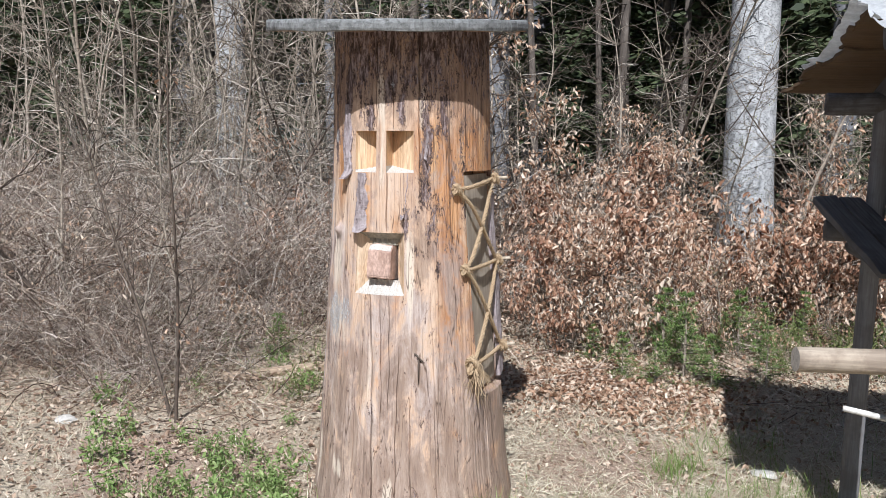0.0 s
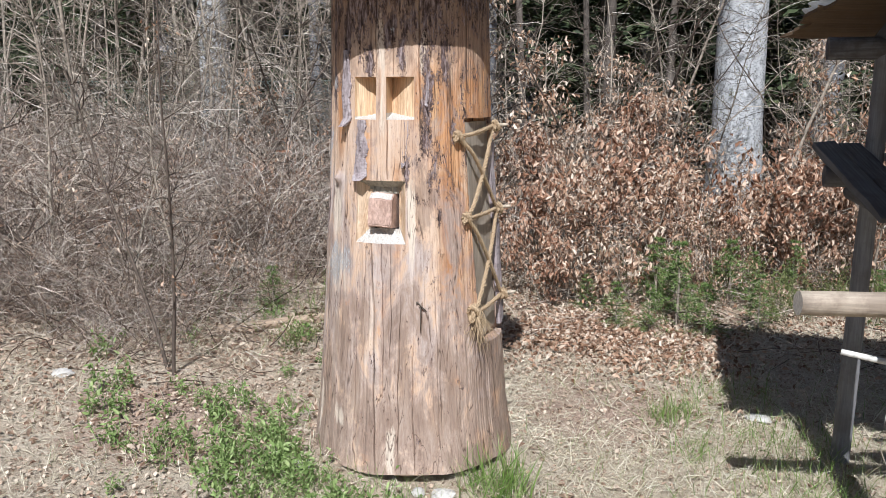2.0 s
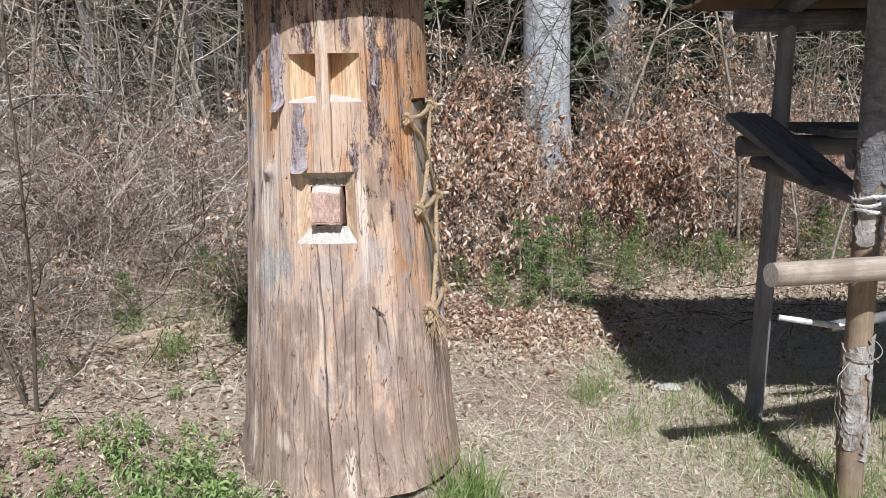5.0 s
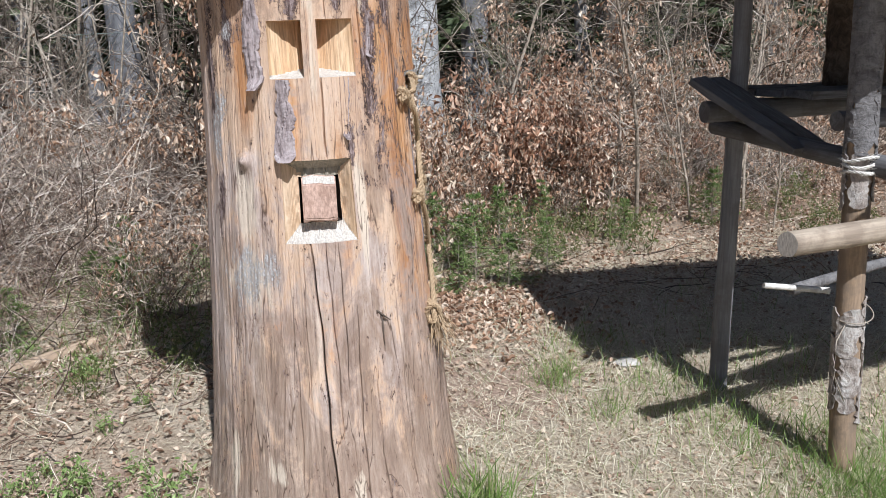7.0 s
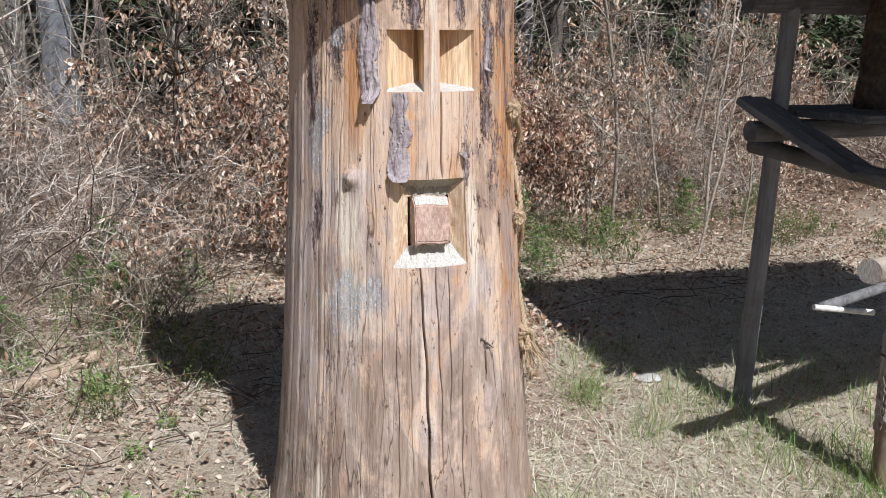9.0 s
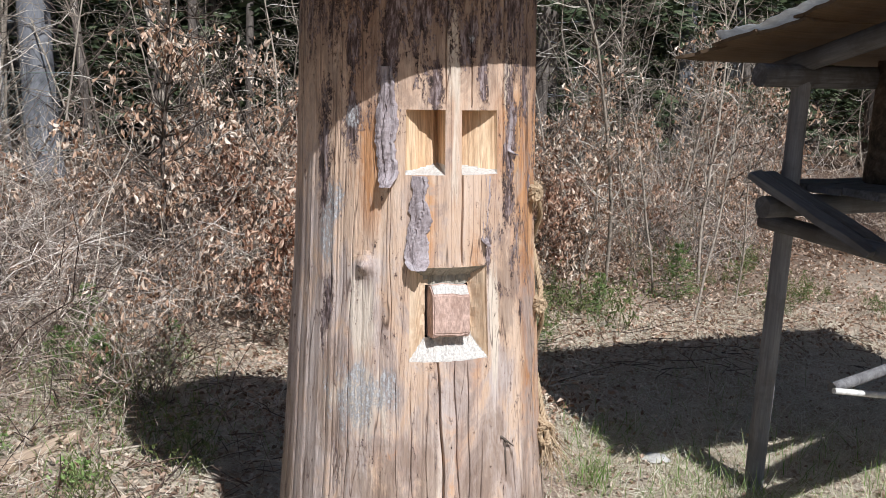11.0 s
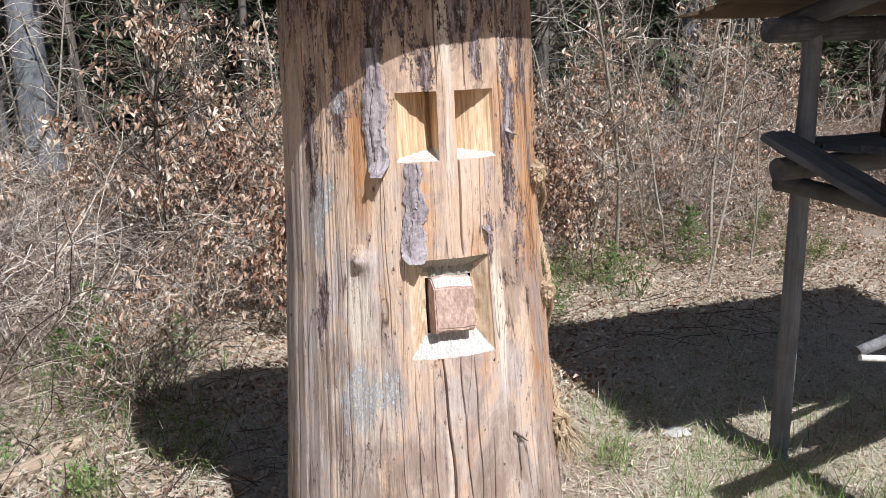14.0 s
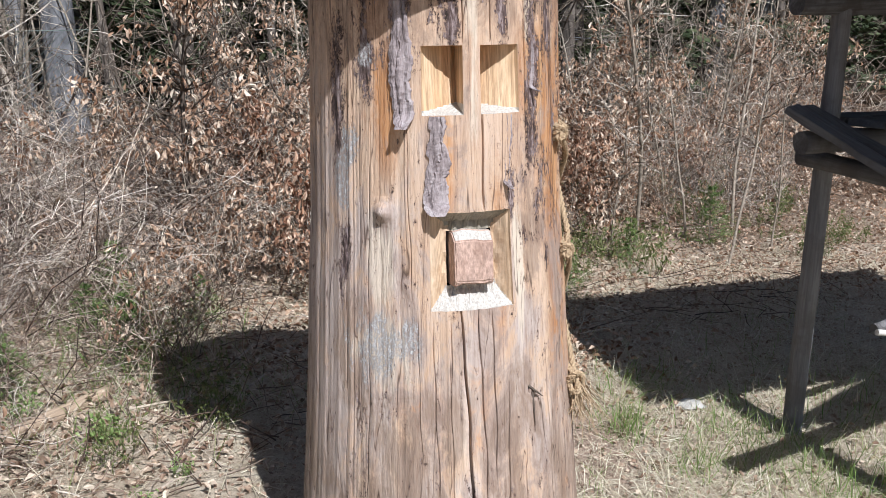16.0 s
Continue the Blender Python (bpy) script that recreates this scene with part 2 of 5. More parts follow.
BARK_SCRAP = make_bark("grey_violet_bark", (0.09, 0.066, 0.064), (0.34, 0.285, 0.285), (0.5, 0.45, 0.45), 38, (1, 1, 0.16), 0.35)
PALE_BARK = make_bark("pale_smooth_bark", (0.11, 0.11, 0.11), (0.43, 0.43, 0.43), (0.66, 0.66, 0.66), 11, (1, 1, 0.7), 0.85, 0.5)
DARK_BARK = make_bark("dark_conifer_bark", (0.04, 0.034, 0.03), (0.12, 0.1, 0.085), (0.25, 0.215, 0.185))
BLUE_BARK = make_bark("grey_conifer_bark", (0.06, 0.06, 0.065), (0.17, 0.17, 0.18), (0.28, 0.28, 0.29))
HIVE_BARK = make_bark("brown_ridged_bark", (0.03, 0.023, 0.018), (0.1, 0.074, 0.055), (0.22, 0.17, 0.125), 26, (1, 1, 0.16))
ROPE = wood("straw_coloured_rope", (0.54, 0.4, 0.255), (0.37, 0.26, 0.155), (1, 1, 1), 40, 0.9)
GROUND = make_ground()
BEECH_LEAF = leafy("dry_beech_leaf", (0.19, 0.098, 0.055), (0.55, 0.36, 0.24), (0.88, 0.75, 0.61), 0.6, 0.12)
COPPER_LEAF = leafy("copper_beech_leaf", (0.15, 0.065, 0.036), (0.5, 0.28, 0.175), (0.84, 0.66, 0.51), 0.6, 0.12)
LITTER_LEAF = leafy("fallen_leaf", (0.23, 0.145, 0.1), (0.5, 0.365, 0.265), (0.76, 0.64, 0.51), 0.75, 0.12)
BUD_LEAF = leafy("bursting_bud", (0.16, 0.17, 0.07), (0.28, 0.29, 0.13), (0.42, 0.4, 0.24), 0.6, 0.3)
SHEETING = leafy("milky_roof_sheet", (0.62, 0.63, 0.64), (0.68, 0.69, 0.7), (0.72, 0.73, 0.74), 0.4, 0.45)
STRAW = leafy("dead_grass", (0.44, 0.38, 0.25), (0.7, 0.62, 0.46), (0.84, 0.78, 0.63), 0.7, 0.15)
GRASS = leafy("green_grass", (0.12, 0.21, 0.04), (0.2, 0.31, 0.07), (0.4, 0.42, 0.2), 0.5, 0.3)
WEED = leafy("green_weed_leaf", (0.15, 0.22, 0.065), (0.26, 0.36, 0.12), (0.42, 0.5, 0.22), 0.55, 0.3)
NEEDLE = leafy("spruce_needle", (0.03, 0.042, 0.02), (0.06, 0.08, 0.036), (0.11, 0.13, 0.066), 0.6, 0.15)
YOUNG_NEEDLE = leafy("young_spruce_needle", (0.08, 0.14, 0.035), (0.15, 0.23, 0.06), (0.27, 0.34, 0.12), 0.6, 0.15)
SHRUB_LEAF = leafy("dull_green_leaf", (0.1, 0.12, 0.04), (0.17, 0.2, 0.07), (0.3, 0.28, 0.13), 0.6, 0.2)
FENCE_WIRE = Nodes("galvanised_green_wire", 0.45, 0.5).done((0.2, 0.24, 0.22))
BRAMBLE = twiggy("bramble_stem", (0.036, 0.022, 0.017), (0.27, 0.185, 0.138), (0.82, 0.71, 0.58))
PALE_BRAMBLE = twiggy("bleached_bramble_stem", (0.13, 0.095, 0.075), (0.48, 0.395, 0.33), (0.82, 0.74, 0.65))
TWIG = twiggy("bare_twig", (0.07, 0.052, 0.04), (0.36, 0.3, 0.235), (0.78, 0.7, 0.6))
DARK_TWIG = twiggy("dark_bare_twig", (0.06, 0.045, 0.035), (0.13, 0.1, 0.08), (0.22, 0.18, 0.14))
PALE_STICK = twiggy("pale_dead_wood", (0.4, 0.33, 0.25), (0.55, 0.46, 0.36), (0.66, 0.58, 0.47))
WHITE_STICK = twiggy("white_peeled_stick", (0.6, 0.57, 0.52), (0.74, 0.71, 0.66), (0.8, 0.77, 0.72))
STONE = make_bark("chalky_stone", (0.3, 0.28, 0.25), (0.52, 0.49, 0.45), (0.68, 0.65, 0.6), 24, (1, 1, 1))
WIRE = Nodes("rusty_wire", 0.5).done((0.3, 0.26, 0.21))


# ---- shapes ----
class Soup:
    """Collects points and faces for one mesh."""

    def __init__(self):
        self.v, self.f, self.n = [], [], 0

    def add(self, verts, faces):
        self.v.append(np.asarray(verts, float))
        self.f.extend([tuple(i + self.n for i in f) for f in faces])
        self.n += len(verts)

    def tube(self, pts, radii, sides=3, cap=False):
        p = np.asarray(pts, float)
        d = np.gradient(p, axis=0)
        d /= np.linalg.norm(d, axis=1)[:, None] + 1e-9
        ref = np.array([0.31, 0.17, 0.93]) if abs(d[0, 2]) < 0.85 else np.array([0.93, 0.31, 0.1])
        u = np.cross(d, ref)
        u /= np.linalg.norm(u, axis=1)[:, None] + 1e-9
        w = np.cross(d, u)
        a = np.arange(sides) * (2 * math.pi / sides)
        r = np.broadcast_to(np.asarray(radii, float), (len(p),))[:, None, None]
        ring = p[:, None] + r * (np.cos(a)[None, :, None] * u[:, None] + np.sin(a)[None, :, None] * w[:, None])
        n = len(p)
        faces = [(i * sides + j, i * sides + (j + 1) % sides, (i + 1) * sides + (j + 1) % sides, (i + 1) * sides + j)
                 for i in range(n - 1) for j in range(sides)]
        if cap:
            faces += [tuple(range(sides))[::-1], tuple((n - 1) * sides + j for j in range(sides))]
        self.add(ring.reshape(-1, 3), faces)

    def many(self, shape, faces, m, at):
        """Copies of a small shape (k, 3) by turn-and-scale matrices m (n, 3, 3) at places (n, 3)."""
        v = np.einsum("nij,kj->nki", m, shape) + at[:, None]
        k = len(shape)
        base = self.n + np.arange(len(at)) * k
        self.v.append(v.reshape(-1, 3))
        for f in faces:
            self.f.extend(map(tuple, (base[:, None] + np.array(f)[None]).tolist()))
        self.n += len(at) * k

    def mesh(self, name, material, smooth=False):
        me = bpy.data.meshes.new(name)
        me.from_pydata(np.concatenate(self.v).tolist(), [], self.f)
        me.materials.append(material)
        if smooth:
            me.polygons.foreach_set("use_smooth", [True] * len(me.polygons))
        me.update()
        return me


def thing(name, at=(0, 0, 0), label="", category="", group="", kind=""):
    ob = new(name)
    ob.location = at
    ob.empty_display_size = 0.1
    return tagged(ob, label, category, group, kind)


def part(name, data, parent, label="", place=None):
    """One mesh object under a thing or a part."""
    ob = new(name, data)
    ob.parent = parent
    if place is not None:
        ob.matrix_basis = place
    return tagged(ob, label)


def rng_turns(rng, n, tilt=1.0, size=(1, 1)):
    """Random turns about z with a random tilt, times a random size."""
    a, b, c = rng.uniform(0, 2 * math.pi, n), rng.normal(0, tilt, n), rng.normal(0, tilt, n)
    s = rng.uniform(*size, n)
    ca, sa, cb, sb, cc, sc = np.cos(a), np.sin(a), np.cos(b), np.sin(b), np.cos(c), np.sin(c)
    z, o = np.zeros(n), np.ones(n)
    rz = np.stack([ca, -sa, z, sa, ca, z, z, z, o], 1).reshape(-1, 3, 3)
    rx = np.stack([o, z, z, z, cb, -sb, z, sb, cb], 1).reshape(-1, 3, 3)
    ry = np.stack([cc, z, sc, z, o, z, -sc, z, cc], 1).reshape(-1, 3, 3)
    return rz @ rx @ ry * s[:, None, None]


LEAF = np.array([(0, 0, 0), (0.28, 0.35, 0.1), (0.22, 0.75, 0.14), (0, 1, 0.02), (-0.22, 0.75, 0.12), (-0.28, 0.35, 0.12), (0, 0.5, -0.02)])
LEAF_F = [(0, 1, 6), (1, 2, 6), (2, 3, 6), (3, 4, 6), (4, 5, 6), (5, 0, 6)]
DRY = np.array([(0, 0, 0), (0.18, 0.27, 0.13), (0.16, 0.64, 0.22), (0.06, 1, -0.10), (-0.12, 0.74, 0.24), (-0.20, 0.32, 0.16)])
DRY_F = [(0, 1, 2, 3), (0, 3, 4, 5)]
DROOP = DRY @ np.array([(1, 0, 0), (0, 0.35, -0.94), (0, 0.94, 0.35)])
STRAND = np.array([(-0.011, 0, 0), (0.011, 0, 0), (0.012, 0.5, 0.07), (-0.012, 0.5, 0.07), (0.05, 1, 0.01)])
BLADE = np.array([(-0.012, 0, 0), (0.012, 0, 0), (0.01, 0.12, 0.5), (-0.01, 0.12, 0.5), (0, 0.4, 0.9)])
BLADE_F = [(0, 1, 2, 3), (3, 2, 4)]


def bumpy(x, y, s=1.0):
    return np.sin(x * 1.7 * s + 0.6 * np.sin(y * 2.3 * s)) * np.cos(y * 1.9 * s + 1.1 * np.sin(x * 1.3 * s))


def ground_z(x, y):
    x, y = np.asarray(x, float), np.asarray(y, float)
    z = -0.055 - 0.075 * 4 * np.tanh(x / 4) + 0.04 * 9 * np.tanh(y / 9)
    z = z + 0.085 * np.exp(-((x * x + y * y) / 0.27) ** 3)
    return z + 0.012 * bumpy(x, y, 1.6) + 0.006 * bumpy(x + 3, y - 1, 5.0)


# ---- ground ----
def make_ground_sheet():
    def axis(lo, hi, step, far):
        a = list(np.arange(lo, hi + 1e-6, step))
        d = step
        while a[-1] < far:
            d *= 1.25
            a.append(a[-1] + d)
        d = step
        while a[0] > -far:
            d *= 1.25
            a.insert(0, a[0] - d)
        return np.array(a)
    xs, ys = axis(-4, 5, 0.06, 400), axis(-4, 7, 0.06, 400)
    gx, gy = np.meshgrid(xs, ys)
    v = np.stack([gx, gy, ground_z(gx, gy)], -1).reshape(-1, 3)
    w = len(xs)
    s = Soup()
    s.add(v, [(j * w + i, j * w + i + 1, (j + 1) * w + i + 1, (j + 1) * w + i) for j in range(len(ys) - 1) for i in range(w - 1)])
    tagged(new("ground", s.mesh("ground", GROUND, True)), "brown forest-edge ground of soil, litter and dead grass", "ground", kind="structure")


make_ground_sheet()

# ---- the carved log hive ----
LEAN_X = -0.012
R_Z = [0, .06, .2, .4, .65, .88, 1.04, 1.4, 1.85]
R_R = [.412, .402, .383, .368, .349, .336, .323, .308, .297]
EYE_T, EYE_B, EYE_D = 1.464, 1.317, 0.074
EYE_PHI = (-24.6, -7.8, -0.6, 17.6)
MOUTH = (-22.3, 11.4, 0.875, 1.10)
NOTCH = (53.5, 104.0, 0.475, 1.318)
# stains on the log: degrees round, height, half width, half height
BARK_SPOTS = [(-48.5, 1.60, 5, 0.085), (-49, 1.43, 6, 0.06), (-31, 1.64, 7, 0.14), (31, 1.70, 9, 0.16), (26, 1.40, 4, 0.15), (27, 1.10, 3, 0.04), (26, 1.23, 4.5, 0.05), (12.5, 1.14, 1.6, 0.06), (3, 1.64, 6, 0.06), (-12, 1.52, 3, 0.05),
              (-18, 1.68, 5, 0.14), (9, 1.53, 2.4, 0.06), (38, 1.52, 5, 0.10), (-66, 1.36, 5, 0.16), (19, 1.03, 2, 0.03), (-62, 0.98, 2.5, 0.08), (16, 1.74, 9, 0.12), (44, 1.27, 3, 0.05), (33, 0.97, 2, 0.03)]
GREY_SPOTS = [(-44, 0.78, 16, 0.13), (-43, 1.0, 11, 0.13), (-44, 0.58, 9, 0.11), (-25, 0.39, 7, 0.12), (17, 0.83, 9, 0.09), (-66, 0.6, 13, 0.5), (5, 0.2, 14, 0.14), (60, 0.35, 16, 0.3), (-4, 0.77, 8, 0.07), (24, 0.5, 8, 0.14), (-8, 0.42, 6, 0.14), (-34, 0.2, 9, 0.1)]
FOX_SPOTS = [(-46, 1.70, 12, 0.2), (-19, 1.76, 8, 0.12), (41, 0.75, 12, 0.3), (44, 1.2, 16, 0.28), (-27, 0.64, 10, 0.05), (-52, 0.25, 14, 0.12), (-16, 1.2, 4, 0.14), (-40, 1.33, 9, 0.14), (30, 1.42, 14, 0.14), (-5, 0.62, 5, 0.2), (44, 0.35, 9, 0.2), (-8, 0.1, 12, 0.09), (6, 0.98, 4, 0.2)]
BROWN_SPOTS = [(37, 0.36, 5, 0.16), (-20, 0.3, 6, 0.16), (-33, 0.5, 10, 0.14), (10, 0.4, 5, 0.2), (-14, 0.55, 5, 0.12), (22, 1.0, 6, 0.13), (-48, 0.38, 8, 0.12), (28, 0.2, 8, 0.14), (-60, 0.75, 7, 0.16)]
BLEACH_SPOTS = [(-3.9, 1.56, 2.6, 0.13), (23, 1.55, 1.8, 0.07), (-43, 0.98, 7, 0.09), (-32, 0.2, 4, 0.04), (15.5, 0.98, 2.2, 0.12), (-44, 0.78, 11, 0.075), (-58, 0.2, 4, 0.1), (3, 0.12, 3, 0.08), (-4.2, 1.36, 2.4, 0.12)]
LICHEN_SPOTS = [(-63, 1.14, 4.5, 0.07), (-58, 1.25, 4, 0.06), (-44, 0.78, 13, 0.08), (4, 1.625, 2, 0.012), (-50, 1.44, 3, 0.03)]
INNER = (-16.3, 7.8, 0.918, 1.074)
HOLE = (-15.4, 6.6, 0.926, 1.052)


def log_radius(z):
    return np.interp(z, R_Z, R_R)


def log_point(phi, z, out=0.0):
    """A place on the log: degrees round from the front (towards +x), height, and metres out from the bark line."""
    a, r = math.radians(phi), float(log_radius(z)) + out
    return Vector((LEAN_X + r * math.sin(a), -r * math.cos(a), z))


def notch_edge(z):
    """The notch narrows towards its foot."""
    return np.interp(z, (NOTCH[2], NOTCH[3]), (61.0, NOTCH[0]))


def stain_layers(P, Z):
    """How strongly each stain lies at each place of the log, 0.5 at its rim."""
    def layer(spots, base=-1.0):
        v = np.full(P.shape, -1.0)
        for p0, z0, dp, dz in spots:
            v = np.maximum(v, 1 - np.sqrt(((P - p0) / dp) ** 2 + ((Z - z0) / dz) ** 2))
        return np.clip(0.5 + 0.35 * np.maximum(v, base), 0, 1)
    bark = layer(BARK_SPOTS, np.maximum((Z - 1.66) / 0.22, -0.8 + 0.4 * (P > 18) * (Z > 1.0)))
    grey = layer(GREY_SPOTS, np.maximum(np.clip((-P - 42) / 40, -1, 0.5) - np.maximum(0, Z - 1.05) * 3, np.minimum(0.3, (1.0 - Z) * 0.9 - 0.2)))
    fox = layer(FOX_SPOTS, np.clip((P - 42) / 30, -1, 0.5))
    brown = layer(BROWN_SPOTS, np.maximum(np.maximum(-0.45 - 0.1 * Z, (Z - 1.52) / 0.22), np.minimum(0.3, (0.66 - Z) * 1.1 - 0.2)))
    one = np.ones_like(P)
    return np.stack([bark, grey, fox, one], -1), np.stack([layer(BLEACH_SPOTS), brown, layer(LICHEN_SPOTS), one], -1)


def make_trunk_mesh():
    eps = 0.12
    phis = set(np.round(np.arange(-180, 180, 1.6), 3)) | set(np.round(np.arange(-75, 75, 0.55), 3))
    zs = set(np.round(np.arange(0.02, 1.86, 0.012), 4))
    for p in (*EYE_PHI, NOTCH[0], NOTCH[1], MOUTH[0], MOUTH[1], HOLE[0], HOLE[1]):
        phis |= {round(p - eps, 3), round(p + eps, 3)}
    for z in (EYE_T, EYE_B, NOTCH[2], NOTCH[3], MOUTH[2], MOUTH[3], HOLE[2], HOLE[3]):
        zs |= {round(z - 0.0008, 4), round(z + 0.0008, 4)}
    zs |= {round(EYE_B + 0.003 * i, 4) for i in range(1, 13)}
    zs |= {round(z, 4) for z in np.arange(MOUTH[2], INNER[2], 0.003)} | {round(z, 4) for z in np.arange(INNER[3], MOUTH[3], 0.003)}
    phis |= {round(p, 3) for p in np.arange(MOUTH[0], MOUTH[1], 0.3)}
    phis, zs = np.array(sorted(phis)), np.array(sorted(zs))
    cracks = [(-10.3, -5.0, 0.02, 0.875, 0.3, 0.03), (0.2, 0.4, 1.10, 1.319, 0.3, 0.014), (22, 21, 1.2, 1.84, 0.35, 0.012), (-3, -2, 0.3, 0.875, 0.25, 0.01),
              (8, 7, 0.05, 0.7, 0.25, 0.009), (-31, -30, 0.9, 1.45, 0.25, 0.008), (-48, -50, 0.2, 1.3, 0.3, 0.01), (33, 31, 0.2, 1.1, 0.25, 0.008),
              (-21, -20, 0.1, 0.85, 0.25, 0.008), (-60, -61, 0.4, 1.5, 0.25, 0.008), (15, 16, 0.02, 0.5, 0.3, 0.009), (28, 30, 0.0, 0.9, 0.2, 0.007),
              (-36, -37, 0.02, 0.4, 0.3, 0.01), (-8, -7.5, 1.47, 1.8, 0.25, 0.01), (4, 4.5, 1.47, 1.7, 0.25, 0.01), (45, 44, 0.3, 0.9, 0.25, 0.008),
              (17, 24, 0.62, 0.665, 0.35, 0.014), (20.5, 20, 0.54, 0.665, 0.3, 0.014), (-27, -26.5, 0.5, 0.86, 0.2, 0.007), (-14, -15, 0.3, 0.87, 0.2, 0.007), (2.5, 2, 0.45, 0.87, 0.22, 0.01)]
    for a, b, *_ in cracks:
        for p in np.arange(min(a, b) - 0.8, max(a, b) + 0.9, 0.2):
            phis = np.append(phis, round(p, 3))
    phis = np.unique(phis)
    P, Z = np.meshgrid(phis, zs)
    R = log_radius(Z)
    A = np.radians(P)
    # the foot spreads into root flares; the whole is not quite round
    R = R * (1 + 0.012 * np.sin(2 * A + 0.4) + 0.008 * np.sin(3 * A + 1.0 + Z))
    R += 0.022 * np.exp(-Z / 0.12) * np.maximum(0, np.sin(3 * A + 0.9))
    # shallow uneven ridges of the grain, wandering a little on the way up
    rng = np.random.default_rng(17)
    for step, height in ((2.4, 0.0010), (1.0, 0.0006)):
        prof = rng.normal(0, height, int(360 / step) + 1)
        prof[-1] = prof[0]
        turn = P + 180 + 1.5 * np.sin(Z * 2.1) + 0.7 * np.sin(Z * 5.3 + 1)
        R += np.interp(turn % 360, np.arange(len(prof)) * step, prof)
    # a knot
    d2 = ((P + 42) / 3.4) ** 2 + ((Z - 1.10) / 0.02) ** 2
    R += 0.022 * np.exp(-d2)
    d2 = ((P - 33.5) / 1.5) ** 2 + ((Z - 0.838) / 0.012) ** 2
    R += 0.006 * np.exp(-d2)
    depth = np.zeros_like(R)
    kind = np.zeros(R.shape, int)
    for lo, hi, nose in ((EYE_PHI[0], EYE_PHI[1], EYE_PHI[1]), (EYE_PHI[2], EYE_PHI[3], EYE_PHI[2])):
        inside = (P > lo) & (P < hi) & (Z > EYE_B) & (Z < EYE_T)
        u = np.clip(1 - np.abs(P - nose) / (hi - lo), 0, 1)
        up = np.clip((Z - EYE_B) / (EYE_T - EYE_B), 0, 1)
        ledge = 0.006 + 0.016 * u
        ramp = np.clip((Z - EYE_B) / ledge, 0, 1)
        depth = np.where(inside, (0.010 + EYE_D * u ** 0.9) * (0.80 + 0.20 * up) * (0.06 + 0.94 * ramp), depth)
        kind = np.where(inside, np.where(ramp < 1, 2, 1), kind)
    inside = (P > MOUTH[0]) & (P < MOUTH[1]) & (Z > MOUTH[2]) & (Z < MOUTH[3])
    fx = np.minimum((P - MOUTH[0]) / (INNER[0] - MOUTH[0]), (MOUTH[1] - P) / (MOUTH[1] - INNER[1]))
    fz = np.minimum((Z - MOUTH[2]) / (INNER[2] - MOUTH[2]), (MOUTH[3] - Z) / (MOUTH[3] - INNER[3]))
    f = np.clip(np.minimum(fx, fz), 0, 1)
    hewn = (0.004 * np.sin(P * 0.9 + 17 * Z) * np.sin(Z * 90 + P * 0.7) + 0.0015 * np.sin(P * 2.7 + 3 * np.sin(P) - Z * 160)) * f
    depth = np.where(inside, 0.005 + 0.033 * f + hewn, depth)
    kind = np.where(inside, np.where(fz < fx, np.where(Z < 1.0, 2, 5), 4), kind)
    hole = (P > HOLE[0]) & (P < HOLE[1]) & (Z > HOLE[2]) & (Z < HOLE[3])
    depth = np.where(hole, 0.13, depth)
    kind = np.where(hole, 3, kind)
    # the notch for the side plank
    inside = (P > notch_edge(Z)) & (P < NOTCH[1]) & (Z > NOTCH[2]) & (Z < NOTCH[3])
    half = math.radians((NOTCH[1] - NOTCH[0]) / 2)
    chord = log_radius(Z) * math.cos(half) / np.cos(A - math.radians((NOTCH[0] + NOTCH[1]) / 2))
    depth = np.where(inside, np.maximum(0, R - chord) + 0.022, depth)
    for k, (a, b, z0, z1, w, d) in enumerate(cracks):
        w, d = (w, d) if k in (0, 1, 16, 17) else (0.7 * w, 0.7 * d)
        t = np.clip((Z - z0) / (z1 - z0), 0, 1)
        centre = a + (b - a) * (1 - t) + 0.5 * np.sin(Z * 9 + a) + 0.25 * np.sin(Z * 31 + b)
        run = ((Z > z0) & (Z < z1)) * np.minimum(1, 6 * np.minimum(t, 1 - t) + 0.25)
        g = np.exp(-((P - centre) / w) ** 2)
        depth += np.where(kind == 0, d * g * run, 0)
    R -= depth
    x, y = LEAN_X + R * np.sin(A), -R * np.cos(A)
    # the foot is sawn a little unevenly
    zz = Z + np.where(Z < 0.03, 0.012 * np.sin(2 * A + 1) + 0.006 * np.sin(7 * A), 0)
    zz = zz + np.where(Z > 1.8, 0.115 * y * (Z - 1.8) / 0.05, 0)
    nz, npz = P.shape
    v = np.stack([x, y, zz], -1).reshape(-1, 3)
    kind = np.array([0, 2, 3, 5, 1, 4])[kind]      # order in which a face takes over from its neighbours
    kz = np.maximum(np.maximum(kind[:-1], kind[1:]), np.maximum(np.roll(kind, -1, 1)[:-1], np.roll(kind, -1, 1)[1:]))
    faces, mats = [], []
    for j in range(nz - 1):
        for i in range(npz):
            k = (i + 1) % npz
            faces.append((j * npz + i, j * npz + k, (j + 1) * npz + k, (j + 1) * npz + i))
            mats.append((0, 4, 1, 2, 5, 3)[kz[j, i]])
    faces += [tuple(range(npz))[::-1], tuple((nz - 1) * npz + i for i in range(npz))]
    mats += [0, 0]
    me = bpy.data.meshes.new("trunk")
    me.from_pydata(v.tolist(), [], faces)
    for m in (LOG_WOOD, FRESH, PALE_CUT, DARK_GAP, OLD_CUT, GREY_CUT):
        me.materials.append(m)
    me.polygons.foreach_set("material_index", mats)
